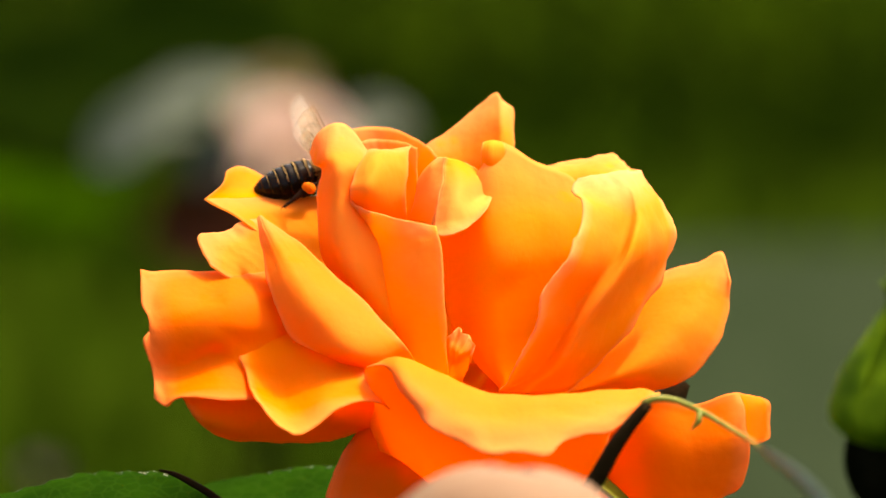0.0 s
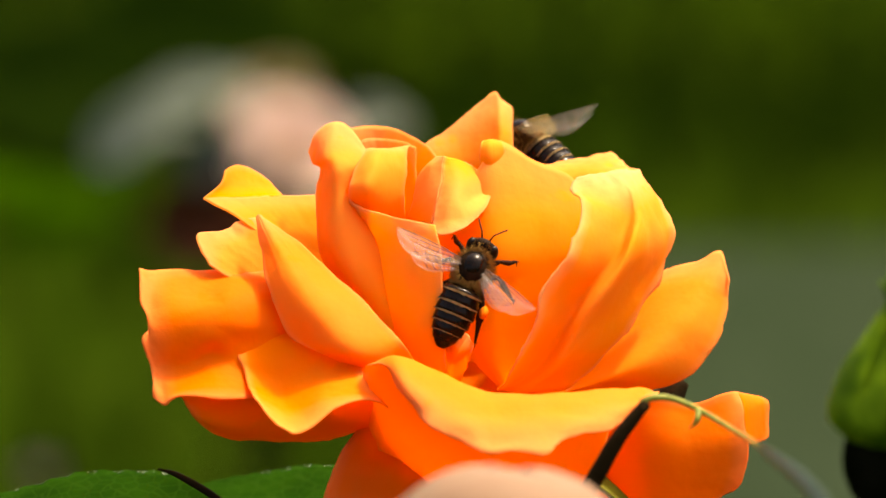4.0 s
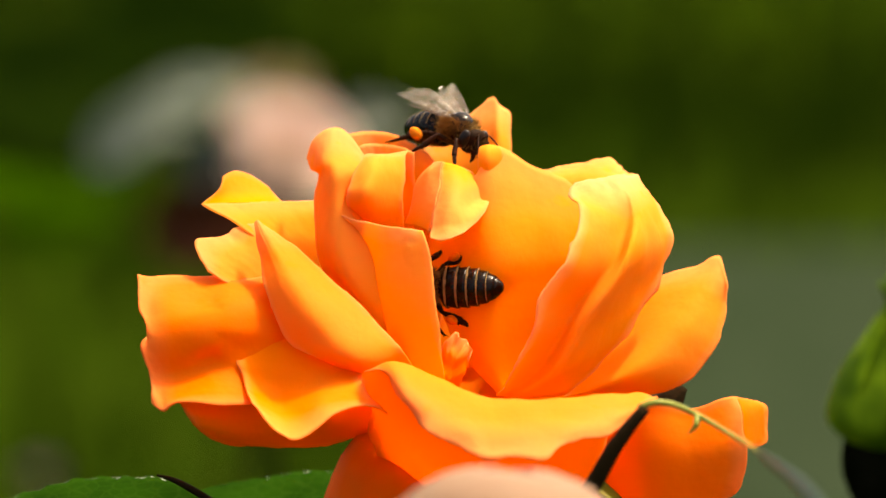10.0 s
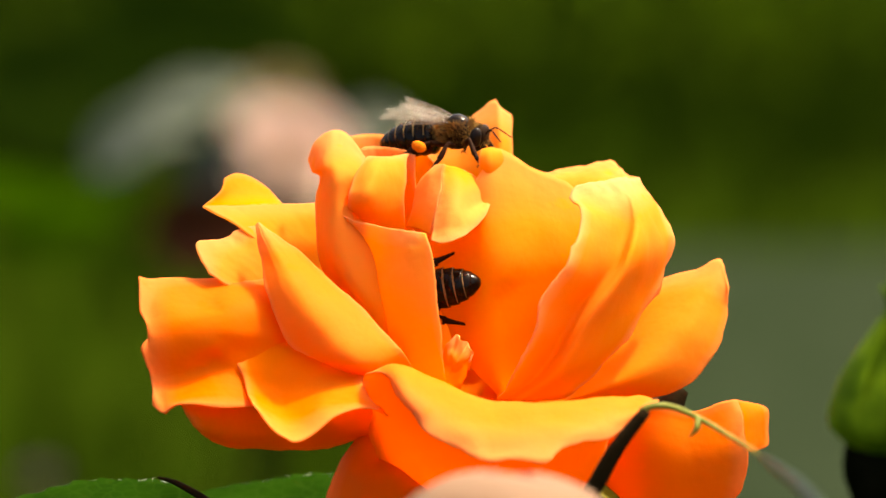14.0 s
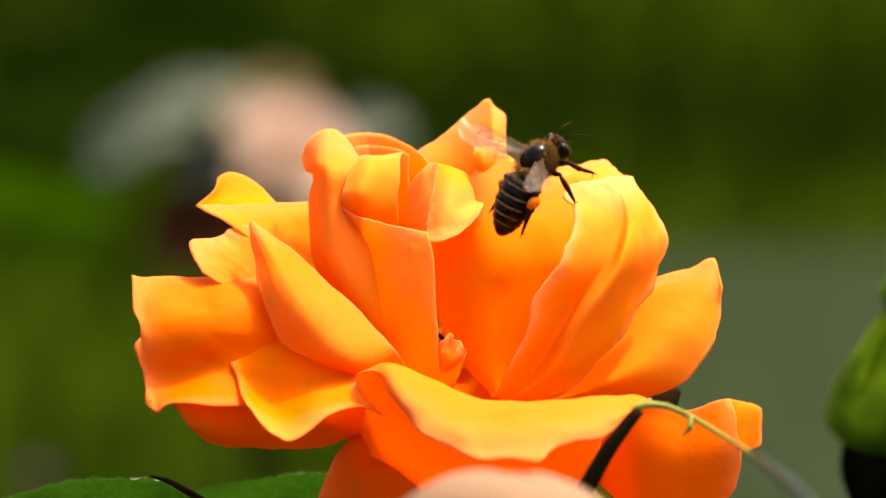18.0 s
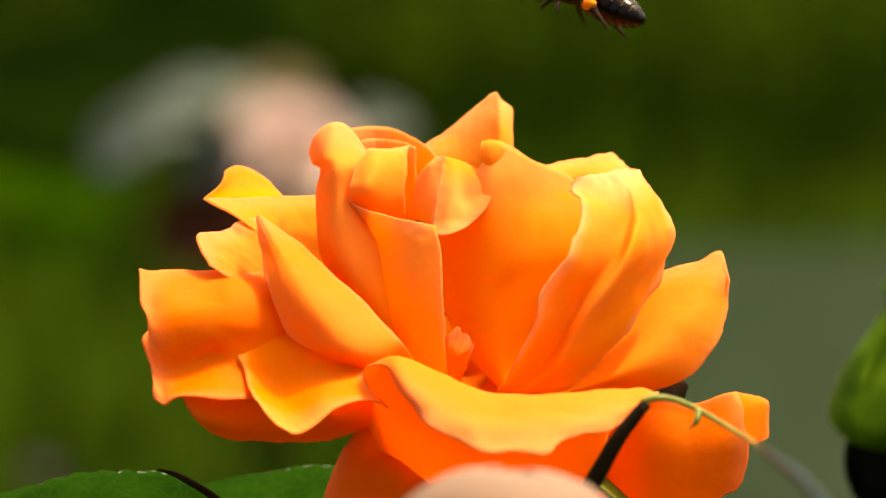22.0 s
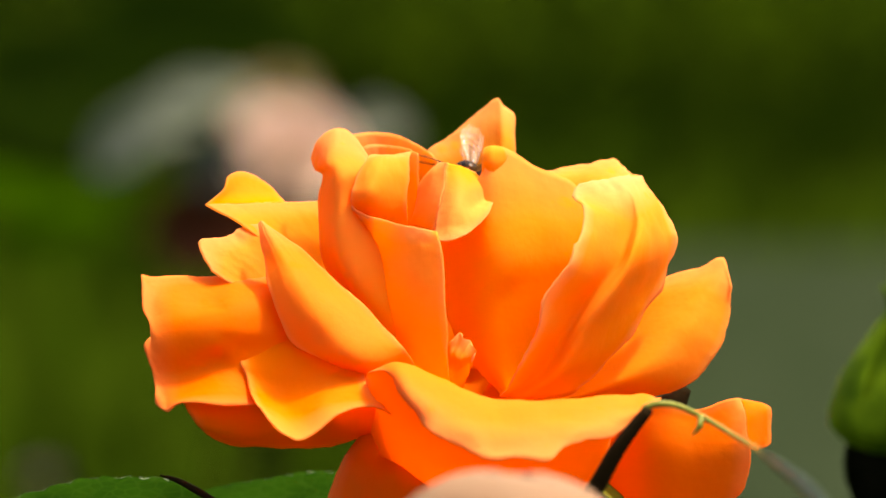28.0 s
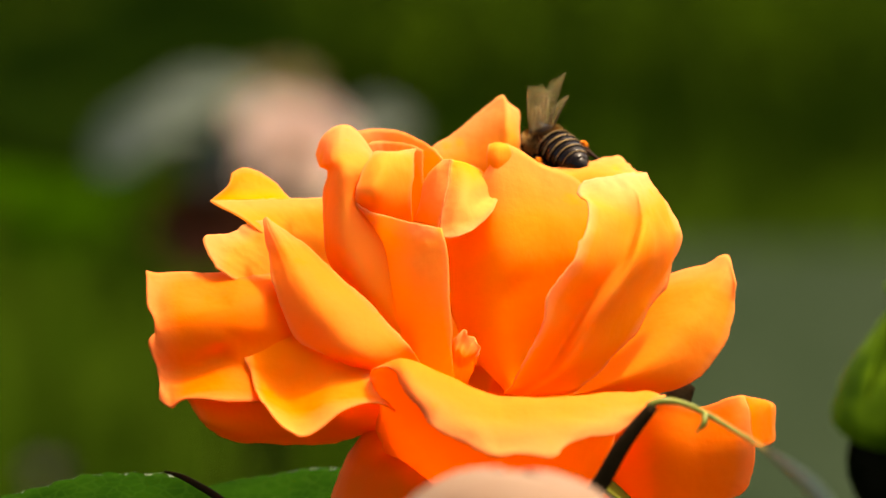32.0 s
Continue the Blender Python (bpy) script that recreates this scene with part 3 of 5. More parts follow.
rose_petal(0.00,
  [[[(-4.0, 2.0, -13.4), (-2.8, 3.0, -13.4), (-1.5, 4.0, -12.9)], [(-14.0, 1.0, -3.7), (-10.3, 3.0, -3.7), (-5.9, 5.0, -3.7)], [(-21.5, 1.0, 2.6), (-17.9, 4.0, 2.9), (-12.9, 6.0, 3.2)], [(-26.5, 3.0, 5.6), (-22.3, 6.0, 5.7), (-18.0, 8.0, 5.9), (-13.5, 9.0, 6.0)]],
   [[(-26.5, 3.0, 5.6), (-22.3, 6.0, 5.7), (-17.6, 8.0, 5.8)], [(-24.7, 5.0, 7.2), (-22.4, 8.0, 7.5), (-18.6, 10.0, 6.7)], [(-24.2, 6.5, 8.7), (-23.0, 9.0, 9.4), (-21.2, 10.5, 8.9), (-19.4, 11.0, 7.6)]]], YELLOW_PETAL, ruffle=0.08)
rose_petal(0.30,
  [[[(-9.0, 1.0, -10.6), (-7.1, 1.0, -10.0)], [(-22.0, -3.5, -4.0), (-19.6, -1.0, -1.8), (-17.1, 1.0, 0.7)], [(-25.6, -4.0, -1.9), (-26.6, -3.0, 0.1), (-26.8, -1.5, 1.7), (-24.0, 0.5, 2.0), (-22.5, 1.5, 3.1), (-20.6, 2.5, 3.6)]]], INNER_PETAL)
rose_petal(0.70,
  [[[(-3.3, -6.0, -15.4), (-1.2, -6.0, -15.1)], [(-11.9, -11.4, -11.9), (-8.2, -13.6, -12.2), (-4.1, -12.0, -10.5)], [(-16.5, -9.3, -9.6), (-12.6, -12.4, -8.1), (-7.3, -10.0, -7.0)], [(-18.8, -8.0, -4.9), (-15.7, -9.5, -3.6), (-11.4, -6.5, -3.2)], [(-19.9, -4.5, 0.1), (-18.2, -5.5, 0.7), (-15.5, -4.0, 0.4)], [(-20.4, -2.0, 3.3), (-20.1, -2.0, 3.6), (-19.6, -2.0, 3.2)]]], MIDDLE_PETAL)
rose_petal(0.50,
  [[[(0.4, 1.0, -15.6), (1.9, 1.0, -15.6)], [(0.2, -4.0, -12.4), (1.3, -5.5, -12.3), (3.0, -4.0, -12.1)], [(0.1, -5.0, -10.7), (0.4, -4.7, -9.7), (0.9, -5.5, -9.3), (1.4, -5.2, -8.9), (1.9, -5.8, -9.3), (2.5, -5.0, -9.5), (3.0, -5.6, -10.0), (3.5, -4.9, -10.5), (3.2, -5.3, -11.2), (3.2, -4.3, -12.0)]]], INNER_PETAL, ruffle=0.45)
rose_petal(0.50,
  [[[(-1.5, 6.0, -19.2), (2.3, 6.0, -19.5), (6.7, 6.0, -19.2)], [(-0.9, 13.0, -13.9), (2.3, 14.0, -14.3), (5.5, 12.0, -13.6)], [(-0.3, 14.0, -9.5), (2.0, 16.0, -9.2), (4.2, 14.0, -9.5)]]])
rose_petal(0.50,
  [[[(3.5, 6.0, -19.2), (13.7, 8.0, -19.8), (24.0, 6.0, -18.5)], [(4.2, 8.0, -16.1), (13.7, 10.0, -15.8), (23.1, 8.0, -16.1)], [(5.8, 9.0, -12.6), (13.7, 11.0, -11.7), (21.0, 9.0, -11.6)]]])


def place(x, y, z, rx=0, ry=0, rz=0, origin=BASE):
    """A pose in rose space (mm, degrees), seen from a part's parent."""
    return pose((x - origin.x) * MM, (y - origin.y) * MM, (z - origin.z) * MM, rx, ry, rz)


def rose_rod(name, pts, radii, mat, parent=rose, origin=BASE, label="", sides=10):
    bm = bmesh.new()
    tube(bm, [(Vector(p) - origin) * MM for p in pts], [r * MM for r in radii], sides)
    return part(name, bm, mat, parent, label)


def leaf_point(s, v, length, width, fold, droop, seed, tooth=1.0):
    """The surface of a leaflet: s from stalk to tip, v across from -1 to 1."""
    prof = math.sin(math.pi * s ** 0.78) ** 0.75 * (1 - 0.15 * s) if 0 < s < 1 else 0.02
    w = width / 2 * prof * tooth
    side = 0.35 * abs(math.sin(s * 19 - abs(v) * 2.5)) * abs(v) * (1 - abs(v))
    p = Vector((s * length, v * w, abs(v) * w * math.tan(radians(fold)) + side * 0.05 * width - droop * length * s * s))
    p.z += 0.03 * width * noise.noise(Vector((s * 4 + seed, v * 2, seed)))
    return p


def leaf_mesh(length, width, fold=18, teeth=13, droop=0.12, seed=0):
    """A toothed leaflet along x from its stalk, with a folded midrib; metres."""
    bm = bmesh.new()
    n, half = teeth * 4, 7
    grid = []
    for i in range(n + 1):
        s = i / n
        tooth = 1 - 0.085 * (1 - (s * teeth) % 1)
        grid.append([leaf_point(s, j / half, length, width, fold, droop, seed, tooth if abs(j) == half else 1) for j in range(-half, half + 1)])
    sheet(bm, grid)
    return bm


def leaf_part(name, length, width, at, mat, parent, seed=0, label="", fold=18, droop=0.12, near=False):
    ob = part(name, leaf_mesh(length * MM, width * MM, fold, 13, droop, seed), mat, parent, label)
    ob.matrix_local = at
    mod = ob.modifiers.new("thickness", "SOLIDIFY")
    mod.thickness = 0.3 * MM
    bm = bmesh.new()
    pts = [(s * length * MM, 0, (-droop * length * s * s - 0.25) * MM) for s in np.linspace(-0.15, 0.97, 9)]
    tube(bm, pts, [0.55 * MM, 0.4 * MM, 0.12 * MM], 6)
    part("midrib", bm, STEM_GREEN, ob)
    if near:
        bm = bmesh.new()
        for k in range(9):
            for side in (-1, 1):
                s0 = 0.08 + 0.095 * k
                pts = [leaf_point(min(0.99, s0 + 0.16 * v), v * side, length * MM, width * MM, fold, droop, seed) + Vector((0, 0, 0.00008)) for v in (0.02, 0.3, 0.6, 0.85, 0.97)]
                tube(bm, pts, [0.13 * MM, 0.05 * MM], 5, 9)
        part("side_veins", bm, VEIN_GREEN, ob)
        # thin rods along the teeth, their pale colour standing in for the edge highlight
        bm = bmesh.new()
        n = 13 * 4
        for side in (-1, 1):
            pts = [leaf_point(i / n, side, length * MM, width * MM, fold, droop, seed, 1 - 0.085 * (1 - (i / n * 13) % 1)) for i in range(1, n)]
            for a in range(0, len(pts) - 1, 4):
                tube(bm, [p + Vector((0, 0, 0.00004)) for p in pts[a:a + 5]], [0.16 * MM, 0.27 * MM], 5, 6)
        part("margin", bm, LEAF_RIM_GLINT, ob, "toothed margin with a painted pale highlight")
    return ob


# receptacle, stem, sepals
bm = bmesh.new()
blob(bm, (0, 0, -0.002), (0.0045, 0.0045, 0.006), (0, 90, 0))
part("receptacle", bm, STEM_GREEN, rose)
rose_rod("stem", [(6.2, 4, -23), (7, 6, -45), (5, 10, -110), (9, 14, -330), (12, 20, -600)], [1.9, 1.7, 1.9, 2.4, 3.0], STEM_GREEN, label="green rose stem")
for a, tilt in ((35, 62), (115, 20), (190, -10), (260, 5), (330, 40)):
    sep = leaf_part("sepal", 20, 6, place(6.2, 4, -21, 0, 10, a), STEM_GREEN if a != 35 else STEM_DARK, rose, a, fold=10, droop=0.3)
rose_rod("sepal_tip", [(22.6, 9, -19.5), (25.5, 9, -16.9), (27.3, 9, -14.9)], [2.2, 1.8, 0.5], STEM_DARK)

# leaves under the flower
leaf_part("leaf", 38, 27, place(-25.2, 6, -29.35, -22, 5.6, 176), LEAF_GREEN, rose, 1, "green toothed leaflet with a highlight painted along its rim", fold=4, droop=0.02, near=True)
leaf_part("leaf", 30, 18, place(-2, 26, -28.9, -20, 0, 177), LEAF_GREEN, rose, 2, "green toothed leaflet with a highlight painted along its rim", fold=6, droop=0.0, near=True)
rose_rod("withered_margin", [(-31.4, 1, -24.4), (-29.6, 0.5, -24.9), (-27.8, 0, -25.8), (-25.9, -0.5, -26.9), (-24.0, -1, -28.2)], [0.12, 0.32, 0.4, 0.42, 0.4], STEM_DARK, label="dry brown edge of a leaflet")
rose_rod("leaf_stalk", [(6, 8, -45), (-8, 14, -38), (-25.2, 6, -29.6)], [0.8, 0.7, 0.6], STEM_GREEN)
rose_rod("leaf_stalk", [(6, 9, -43), (4, 20, -34), (-2, 26, -28.9)], [0.8, 0.7, 0.6], STEM_GREEN)

# the dark shoot in front and its thin green stalk
rose_rod("shoot", [(13.1, -34, -28.8), (15.9, -35, -24.5), (18.4, -36, -20.1), (21.5, -36, -16.1)], [0.95, 0.95, 0.85, 0.6], STEM_DARK, label="dark brown shoot")
rose_rod("leaf_stalk", [(20.9, -36, -16.2), (22.2, -36, -15.6), (24.4, -36, -15.8), (27.0, -38, -16.9), (30.1, -46, -18.7), (31.6, -62, -19.6), (31.0, -85, -19.3)],
         [0.42, 0.32, 0.26, 0.24, 0.21, 0.2], STALK_PALE, label="thin pale green leaf stalk")
rose_rod("leaf_tip", [(30.8, -84, -19.0), (31.8, -98, -19.9), (33.6, -112, -21.5), (35.2, -122, -23.8), (36.2, -126, -26.5)], [0.12, 0.42, 0.6, 0.62, 0.5], BLADE_GREY, label="narrow grey-green leaf tip")
rose_rod("stipule", [(26.9, -38.2, -16.9), (26.7, -39, -17.9), (25.9, -39, -18.8)], [0.4, 0.35, 0.06], STALK_PALE)


# ---- other roses ----
def simple_rose(radius, seed, label, at, mat=PINK_PETAL, layers=(3, 4, 5), open_=1.0, name="pink_rose"):
    ob = tagged(new(name), label, "flower", "pink roses" if name == "pink_rose" else "")
    ob.matrix_world = at
    rng = random.Random(seed)
    for k, count in enumerate(layers):
        spread = (0.34 + 0.33 * k) * open_
        for c in range(count):
            a0 = math.tau * (c + 0.5 * (k % 2)) / count + rng.uniform(-0.15, 0.15)
            half = math.pi / count * 1.25
            h = radius * (1.25 - 0.22 * k) * rng.uniform(0.93, 1.05)
            curves = []
            for s in np.linspace(0.02, 1, 6):
                r = radius * spread * math.sin(min(s * 1.9, 1.9) * 0.83) + radius * 0.10 * s * s * k
                z = h * (s - 0.1 * k * s * s)
                row = []
                for u in np.linspace(-1, 1, 7):
                    a = a0 + half * u * (0.35 + 0.65 * math.sin(math.pi * min(1, s * 0.62)))
                    zz = z - h * 0.16 * u * u * s
                    row.append((r * math.cos(a), r * math.sin(a), zz))
                curves.append(row)
            rose_petal(seed * 0.1 + c, [curves], mat, ob, Vector((0, 0, 0)), 18, 16, 0.4, radius * 0.02)
    bm = bmesh.new()
    tube(bm, [(0, 0, 0), (0.001, 0.002, -0.05), (-0.004, 0.006, -0.25), (0, 0, -0.52)], [0.0022, 0.0018, 0.0024, 0.003], 8)
    part("stem", bm, STEM_GREEN, ob)
    return ob


def rose_space(x, y, z):
    """A place given in rose space (mm), in the world."""
    return ROSE @ (Vector((x, y, z)) * MM)


front = rose_space(6.2, -100, -33.5)
near_rose = tagged(new("pink_rose"), "pale pink rose with smooth cupped petals below the orange one", "flower", "pink roses")
near_rose.matrix_world = Matrix.Translation(front)
for turn, size in ((0, 1.0), (125, 0.93), (245, 0.95)):
    curves = []
    for e in np.linspace(-25, 84, 8):
        c, h = math.cos(radians(e)), math.sin(radians(e))
        curves.append([(14.2 * size * c ** 0.8 * math.cos(radians(a + turn - 90)), 13 * size * c ** 0.8 * math.sin(radians(a + turn - 90)), 13.5 * size * h - 1.2 * (a / 80) ** 2)
                       for a in np.linspace(-82, 82, 9)])
    rose_petal(turn, [curves], PINK_PETAL, near_rose, Vector((0, 0, 0)), 20, 20, 0.4, 0.2)
bm = bmesh.new()
tube(bm, [(0, 0, -0.003), (0.001, 0.002, -0.05), (-0.004, 0.006, -0.3), (0, 0, -0.72)], [0.006, 0.002, 0.0024, 0.003], 8)
part("stem", bm, STEM_GREEN, near_rose)


def bud_radius(s):
    """Radius (mm) of the bud, s from its foot (0) to its tip (1)."""
    return float(np.interp(s, (0, 0.06, 0.2, 0.4, 0.6, 0.8, 0.95, 1), (3.5, 5.6, 6.8, 6.1, 4.4, 2.6, 1.1, 0.1)))


def rose_bud(at, label):
    ob = tagged(new("rose_bud"), label, "flower bud")
    ob.matrix_world = at
    bm = bmesh.new()
    grid = [[Vector((bud_radius(s) * 0.95 * math.cos(a), bud_radius(s) * 0.95 * math.sin(a), -5.2 + 14.5 * s)) * MM for a in np.linspace(0, math.tau, 24, False)]
            for s in np.linspace(0, 1, 18)]
    vs = sheet(bm, grid, True)
    bm.faces.new(vs[0][::-1])
    bm.faces.new(vs[-1])
    part("bud_petals", bm, BUD_GREEN, ob)
    for c in range(5):
        a = math.tau * c / 5 + 0.9
        curves = []
        for s in np.linspace(0, 1.15, 8):
            r = (bud_radius(min(s, 0.97)) + 0.25) + (1.6 * (s - 0.9) * 3 if s > 0.9 else 0)
            w = 0.70 * (1 - (s / 1.2) ** 1.6) + 0.03
            curves.append([(r * math.cos(a + w * u), r * math.sin(a + w * u), -5.4 + 14.5 * s) for u in (-1, -0.5, 0, 0.5, 1)])
        rose_petal(c, [curves], BUD_GREEN, ob, Vector((0, 0, 0)), 18, 12, 0.45, 0.25).name = "sepal"
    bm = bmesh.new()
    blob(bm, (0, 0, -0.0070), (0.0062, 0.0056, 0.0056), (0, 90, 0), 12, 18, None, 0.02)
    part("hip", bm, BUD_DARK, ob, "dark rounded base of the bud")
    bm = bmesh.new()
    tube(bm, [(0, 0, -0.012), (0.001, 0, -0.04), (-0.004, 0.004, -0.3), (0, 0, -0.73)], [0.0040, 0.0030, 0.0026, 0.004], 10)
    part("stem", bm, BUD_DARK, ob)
    return ob


rose_bud(Matrix.Translation(rose_space(44.9, -80, -14.0)), "closed green rose bud on a dark stem")


# ---- the bush behind ----
def far_point(px, py, away):
    """A place behind the rose: right and up in the rose's plane (mm), pushed away along the view (mm)."""
    k = (700.7 + away) / 700.7
    return rose_space(px * k, away, py * k)


bush = tagged(new("rose_bush"), "leafy rose bush with green and dark red leaves, some painted pale with sky sheen", "bush")
bush.matrix_world = Matrix.Translation((-0.08, 1.65, 0.0))
inv = bush.matrix_world.inverted()


def bush_leaf(x, z, away, length, width, turn, mat, seed, label=""):
    p = far_point(x, z, away)
    return leaf_part("leaf", length, width, inv @ Matrix.Translation(p) @ pose(0, 0, 0, *turn), mat, bush, seed, label, fold=12, droop=0.2)


# leaves painted pale for the sky sheen on them, dark red ones below them, a green spray beside
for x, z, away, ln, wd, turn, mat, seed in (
        (-38.6, 9.0, 1550, 44, 22, (60, -44, 0), LEAF_SKY_SHEEN, 1), (-32.5, 16.2, 1580, 40, 18, (55, -14, 0), LEAF_SKY_SHEEN, 2),
        (-37.0, 11.4, 1600, 34, 14, (25, -20, 0), LEAF_SKY_SHEEN, 3), (-10.5, 14.0, 1600, 24, 18, (60, 0, 0), LEAF_SKY_SHEEN, 4),
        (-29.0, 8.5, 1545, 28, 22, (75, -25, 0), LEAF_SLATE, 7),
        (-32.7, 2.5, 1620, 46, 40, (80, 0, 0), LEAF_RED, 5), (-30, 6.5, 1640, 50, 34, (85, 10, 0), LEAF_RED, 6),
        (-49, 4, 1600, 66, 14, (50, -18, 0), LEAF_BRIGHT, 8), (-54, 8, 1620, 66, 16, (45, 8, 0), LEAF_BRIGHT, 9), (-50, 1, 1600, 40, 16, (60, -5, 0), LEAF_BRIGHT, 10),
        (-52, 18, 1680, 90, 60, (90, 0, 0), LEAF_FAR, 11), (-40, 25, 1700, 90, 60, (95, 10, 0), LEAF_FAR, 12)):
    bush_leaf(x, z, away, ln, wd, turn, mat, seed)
bm = bmesh.new()
tube(bm, [inv @ far_point(-17, 8, 1600), inv @ far_point(-18, 0, 1610), inv @ far_point(-20, -30, 1620), (0, 0, 0.02)], [0.002, 0.003, 0.004, 0.006], 8)
part("stem", bm, STEM_DARK, bush)
simple_rose(20, 8, "pale pink rose on the bush behind", Matrix.Translation(far_point(-17.2, 9.0, 1590)) @ pose(0, 0, 0, 40, 10, 0), mat=PALE_PETAL, layers=(3, 4, 5))
simple_rose(15, 5, "cream yellow rose behind the pale pink one", Matrix.Translation(far_point(-18.5, 15.0, 1680)) @ pose(0, 0, 0, 25, -15, 0), mat=CREAM_PETAL, layers=(3, 4, 5), name="cream_rose")
simple_rose(8, 11, "small faded pink rose low on the bush", Matrix.Translation(far_point(-44.2, -26.5, 1500)), mat=FADED_PETAL, layers=(3, 4))


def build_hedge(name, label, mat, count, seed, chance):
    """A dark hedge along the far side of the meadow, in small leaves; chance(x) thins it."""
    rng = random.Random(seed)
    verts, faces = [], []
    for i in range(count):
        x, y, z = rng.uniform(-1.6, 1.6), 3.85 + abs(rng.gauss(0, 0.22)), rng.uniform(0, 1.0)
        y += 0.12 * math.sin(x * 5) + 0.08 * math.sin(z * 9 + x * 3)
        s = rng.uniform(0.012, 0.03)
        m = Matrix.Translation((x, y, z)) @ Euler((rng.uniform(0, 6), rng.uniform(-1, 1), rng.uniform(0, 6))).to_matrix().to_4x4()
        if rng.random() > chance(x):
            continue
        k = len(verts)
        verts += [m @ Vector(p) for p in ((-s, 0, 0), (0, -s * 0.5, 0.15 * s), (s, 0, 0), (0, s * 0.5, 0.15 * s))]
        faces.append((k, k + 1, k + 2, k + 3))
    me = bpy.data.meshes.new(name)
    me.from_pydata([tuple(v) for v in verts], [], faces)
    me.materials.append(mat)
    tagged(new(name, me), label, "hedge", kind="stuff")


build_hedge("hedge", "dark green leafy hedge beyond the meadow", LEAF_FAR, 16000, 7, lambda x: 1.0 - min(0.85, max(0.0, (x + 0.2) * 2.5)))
# the same hedge's sunlit leaves, painted lighter and more frequent to the right
build_hedge("hedge", "hedge leaves towards the right with sunlight put into their lighter green", LEAF_SUNLIT_TONE, 16000, 9, lambda x: min(0.35, max(0.0, (x + 0.2) * 2.0)))


# ---- honey bees ----
def fur(bm, centre, size, count, length, seed, low=-0.6, high=2.0):
    """Fine hairs that stand on an egg-like body."""
    rng = random.Random(seed)
    for _ in range(count):
        d = Vector((rng.gauss(0, 1), rng.gauss(0, 1), rng.gauss(0, 1))).normalized()
        if d.z < low or d.z > high:
            continue
        p = Vector(centre) + Vector((d.x * size[0], d.y * size[1], d.z * size[2])) * 0.97
        n = Vector((d.x / size[0], d.y / size[1], d.z / size[2])).normalized()
        n = (n + Vector((rng.gauss(-0.25, 0.3), rng.gauss(0, 0.3), rng.gauss(0, 0.3)))).normalized()
        t = n.orthogonal().normalized() * 0.036 * MM
        ln = length * rng.uniform(0.6, 1.2)
        a, b, c = bm.verts.new(p - t), bm.verts.new(p + t), bm.verts.new(p + n * ln)
        bm.faces.new((a, b, c))


def abdomen_radius(s):
    """Radius (mm) of the abdomen, s from its waist (0) to its tip (1)."""
    return 2.38 * max(0.0, min(1.0, (s + 0.02) * 7)) ** 0.5 * max(0.0, 1 - max(0.0, (s - 0.25) / 0.77) ** 2.5) ** 0.66


def ring(x0, x1, tuck, grow, sides=22, n=5):
    bm = bmesh.new()
    grid = []
    for k in range(n):
        u = k / (n - 1)
        s = x0 + (x1 - x0) * u
        r = abdomen_radius(s) * (1 - tuck * (1 - u)) + grow
        r = max(r, 0.03)
        grid.append([Vector((-7.5 * s, r * math.cos(a), 0.9 * r * math.sin(a))) * MM for a in np.linspace(0, math.tau, sides, False)])
    vs = sheet(bm, grid, True)
    bm.faces.new(vs[0][::-1])
    bm.faces.new(vs[-1])
    return bm


def back_band(s, width, seed):
    """A band of short pale hair across the back of one ring, frayed and narrowing to the sides."""
    bm = bmesh.new()
    low, high = [], []
    for a in np.linspace(radians(12), radians(168), 26):
        w = width * math.sin(a) ** 0.7 * (0.72 + 0.55 * noise.noise(Vector((a * 5, seed, 0)))) + 0.002
        for row, at in ((low, s + 0.004), (high, s + 0.004 + w)):
            r = abdomen_radius(at) + 0.06
            row.append(Vector((-7.5 * at, r * math.cos(a), 0.9 * r * math.sin(a))) * MM)
    sheet(bm, [low, [(p + q) / 2 * 1.004 for p, q in zip(low, high)], high])
    return bm


LEGS = (("foreleg", (1.3, 0.9, -1.2), (2.3, 2.3, -0.5), (3.1, 3.0, -2.1), (4.0, 3.5, -3.2), 0.32),
        ("middle_leg", (0.2, 1.1, -1.4), (0.2, 3.0, -0.7), (-0.4, 4.0, -2.2), (-1.0, 5.0, -3.2), 0.36),
        ("hind_leg", (-0.9, 1.0, -1.3), (-2.3, 2.5, -0.9), (-4.3, 3.2, -1.9), (-6.4, 3.9, -3.1), 0.50))


def wing_mesh(length, width, seed, frayed=False):
    bm = bmesh.new()
    n, m = 18, 8
    grid = []
    for i in range(n + 1):
        s = i / n
        chord = width * (0.16 + 0.84 * math.sin(math.pi * min(1, 0.08 + 0.80 * s) ** 1.25)) * (1 if s < 0.86 else math.sqrt(max(0.0, 1 - ((s - 0.86) / 0.145) ** 2)))
        tear = 1 - 0.10 * max(0, noise.noise(Vector((s * 6, seed, 0)))) * (s > 0.5)
        row = []
        for j in range(m + 1):
            v = j / m
            x = 0.10 * width * math.sin(s * 2.4) - v * chord * tear
            row.append(Vector((x, s * length, 0.07 * math.sin(v * 9 + s * 4) + 0.12 * math.sin(s * 3.0) * (1 - v))) * MM)
        grid.append(row)
    vs = sheet(bm, grid)
    if frayed:
        # the worn tip has lost its outer corner
        gone = [vs[i][j] for i, j in ((n, 4), (n, 5), (n, 6), (n, 7), (n, 8), (n - 1, 5), (n - 1, 6), (n - 3, 8))]
        bmesh.ops.delete(bm, geom=gone, context="VERTS")
    return bm


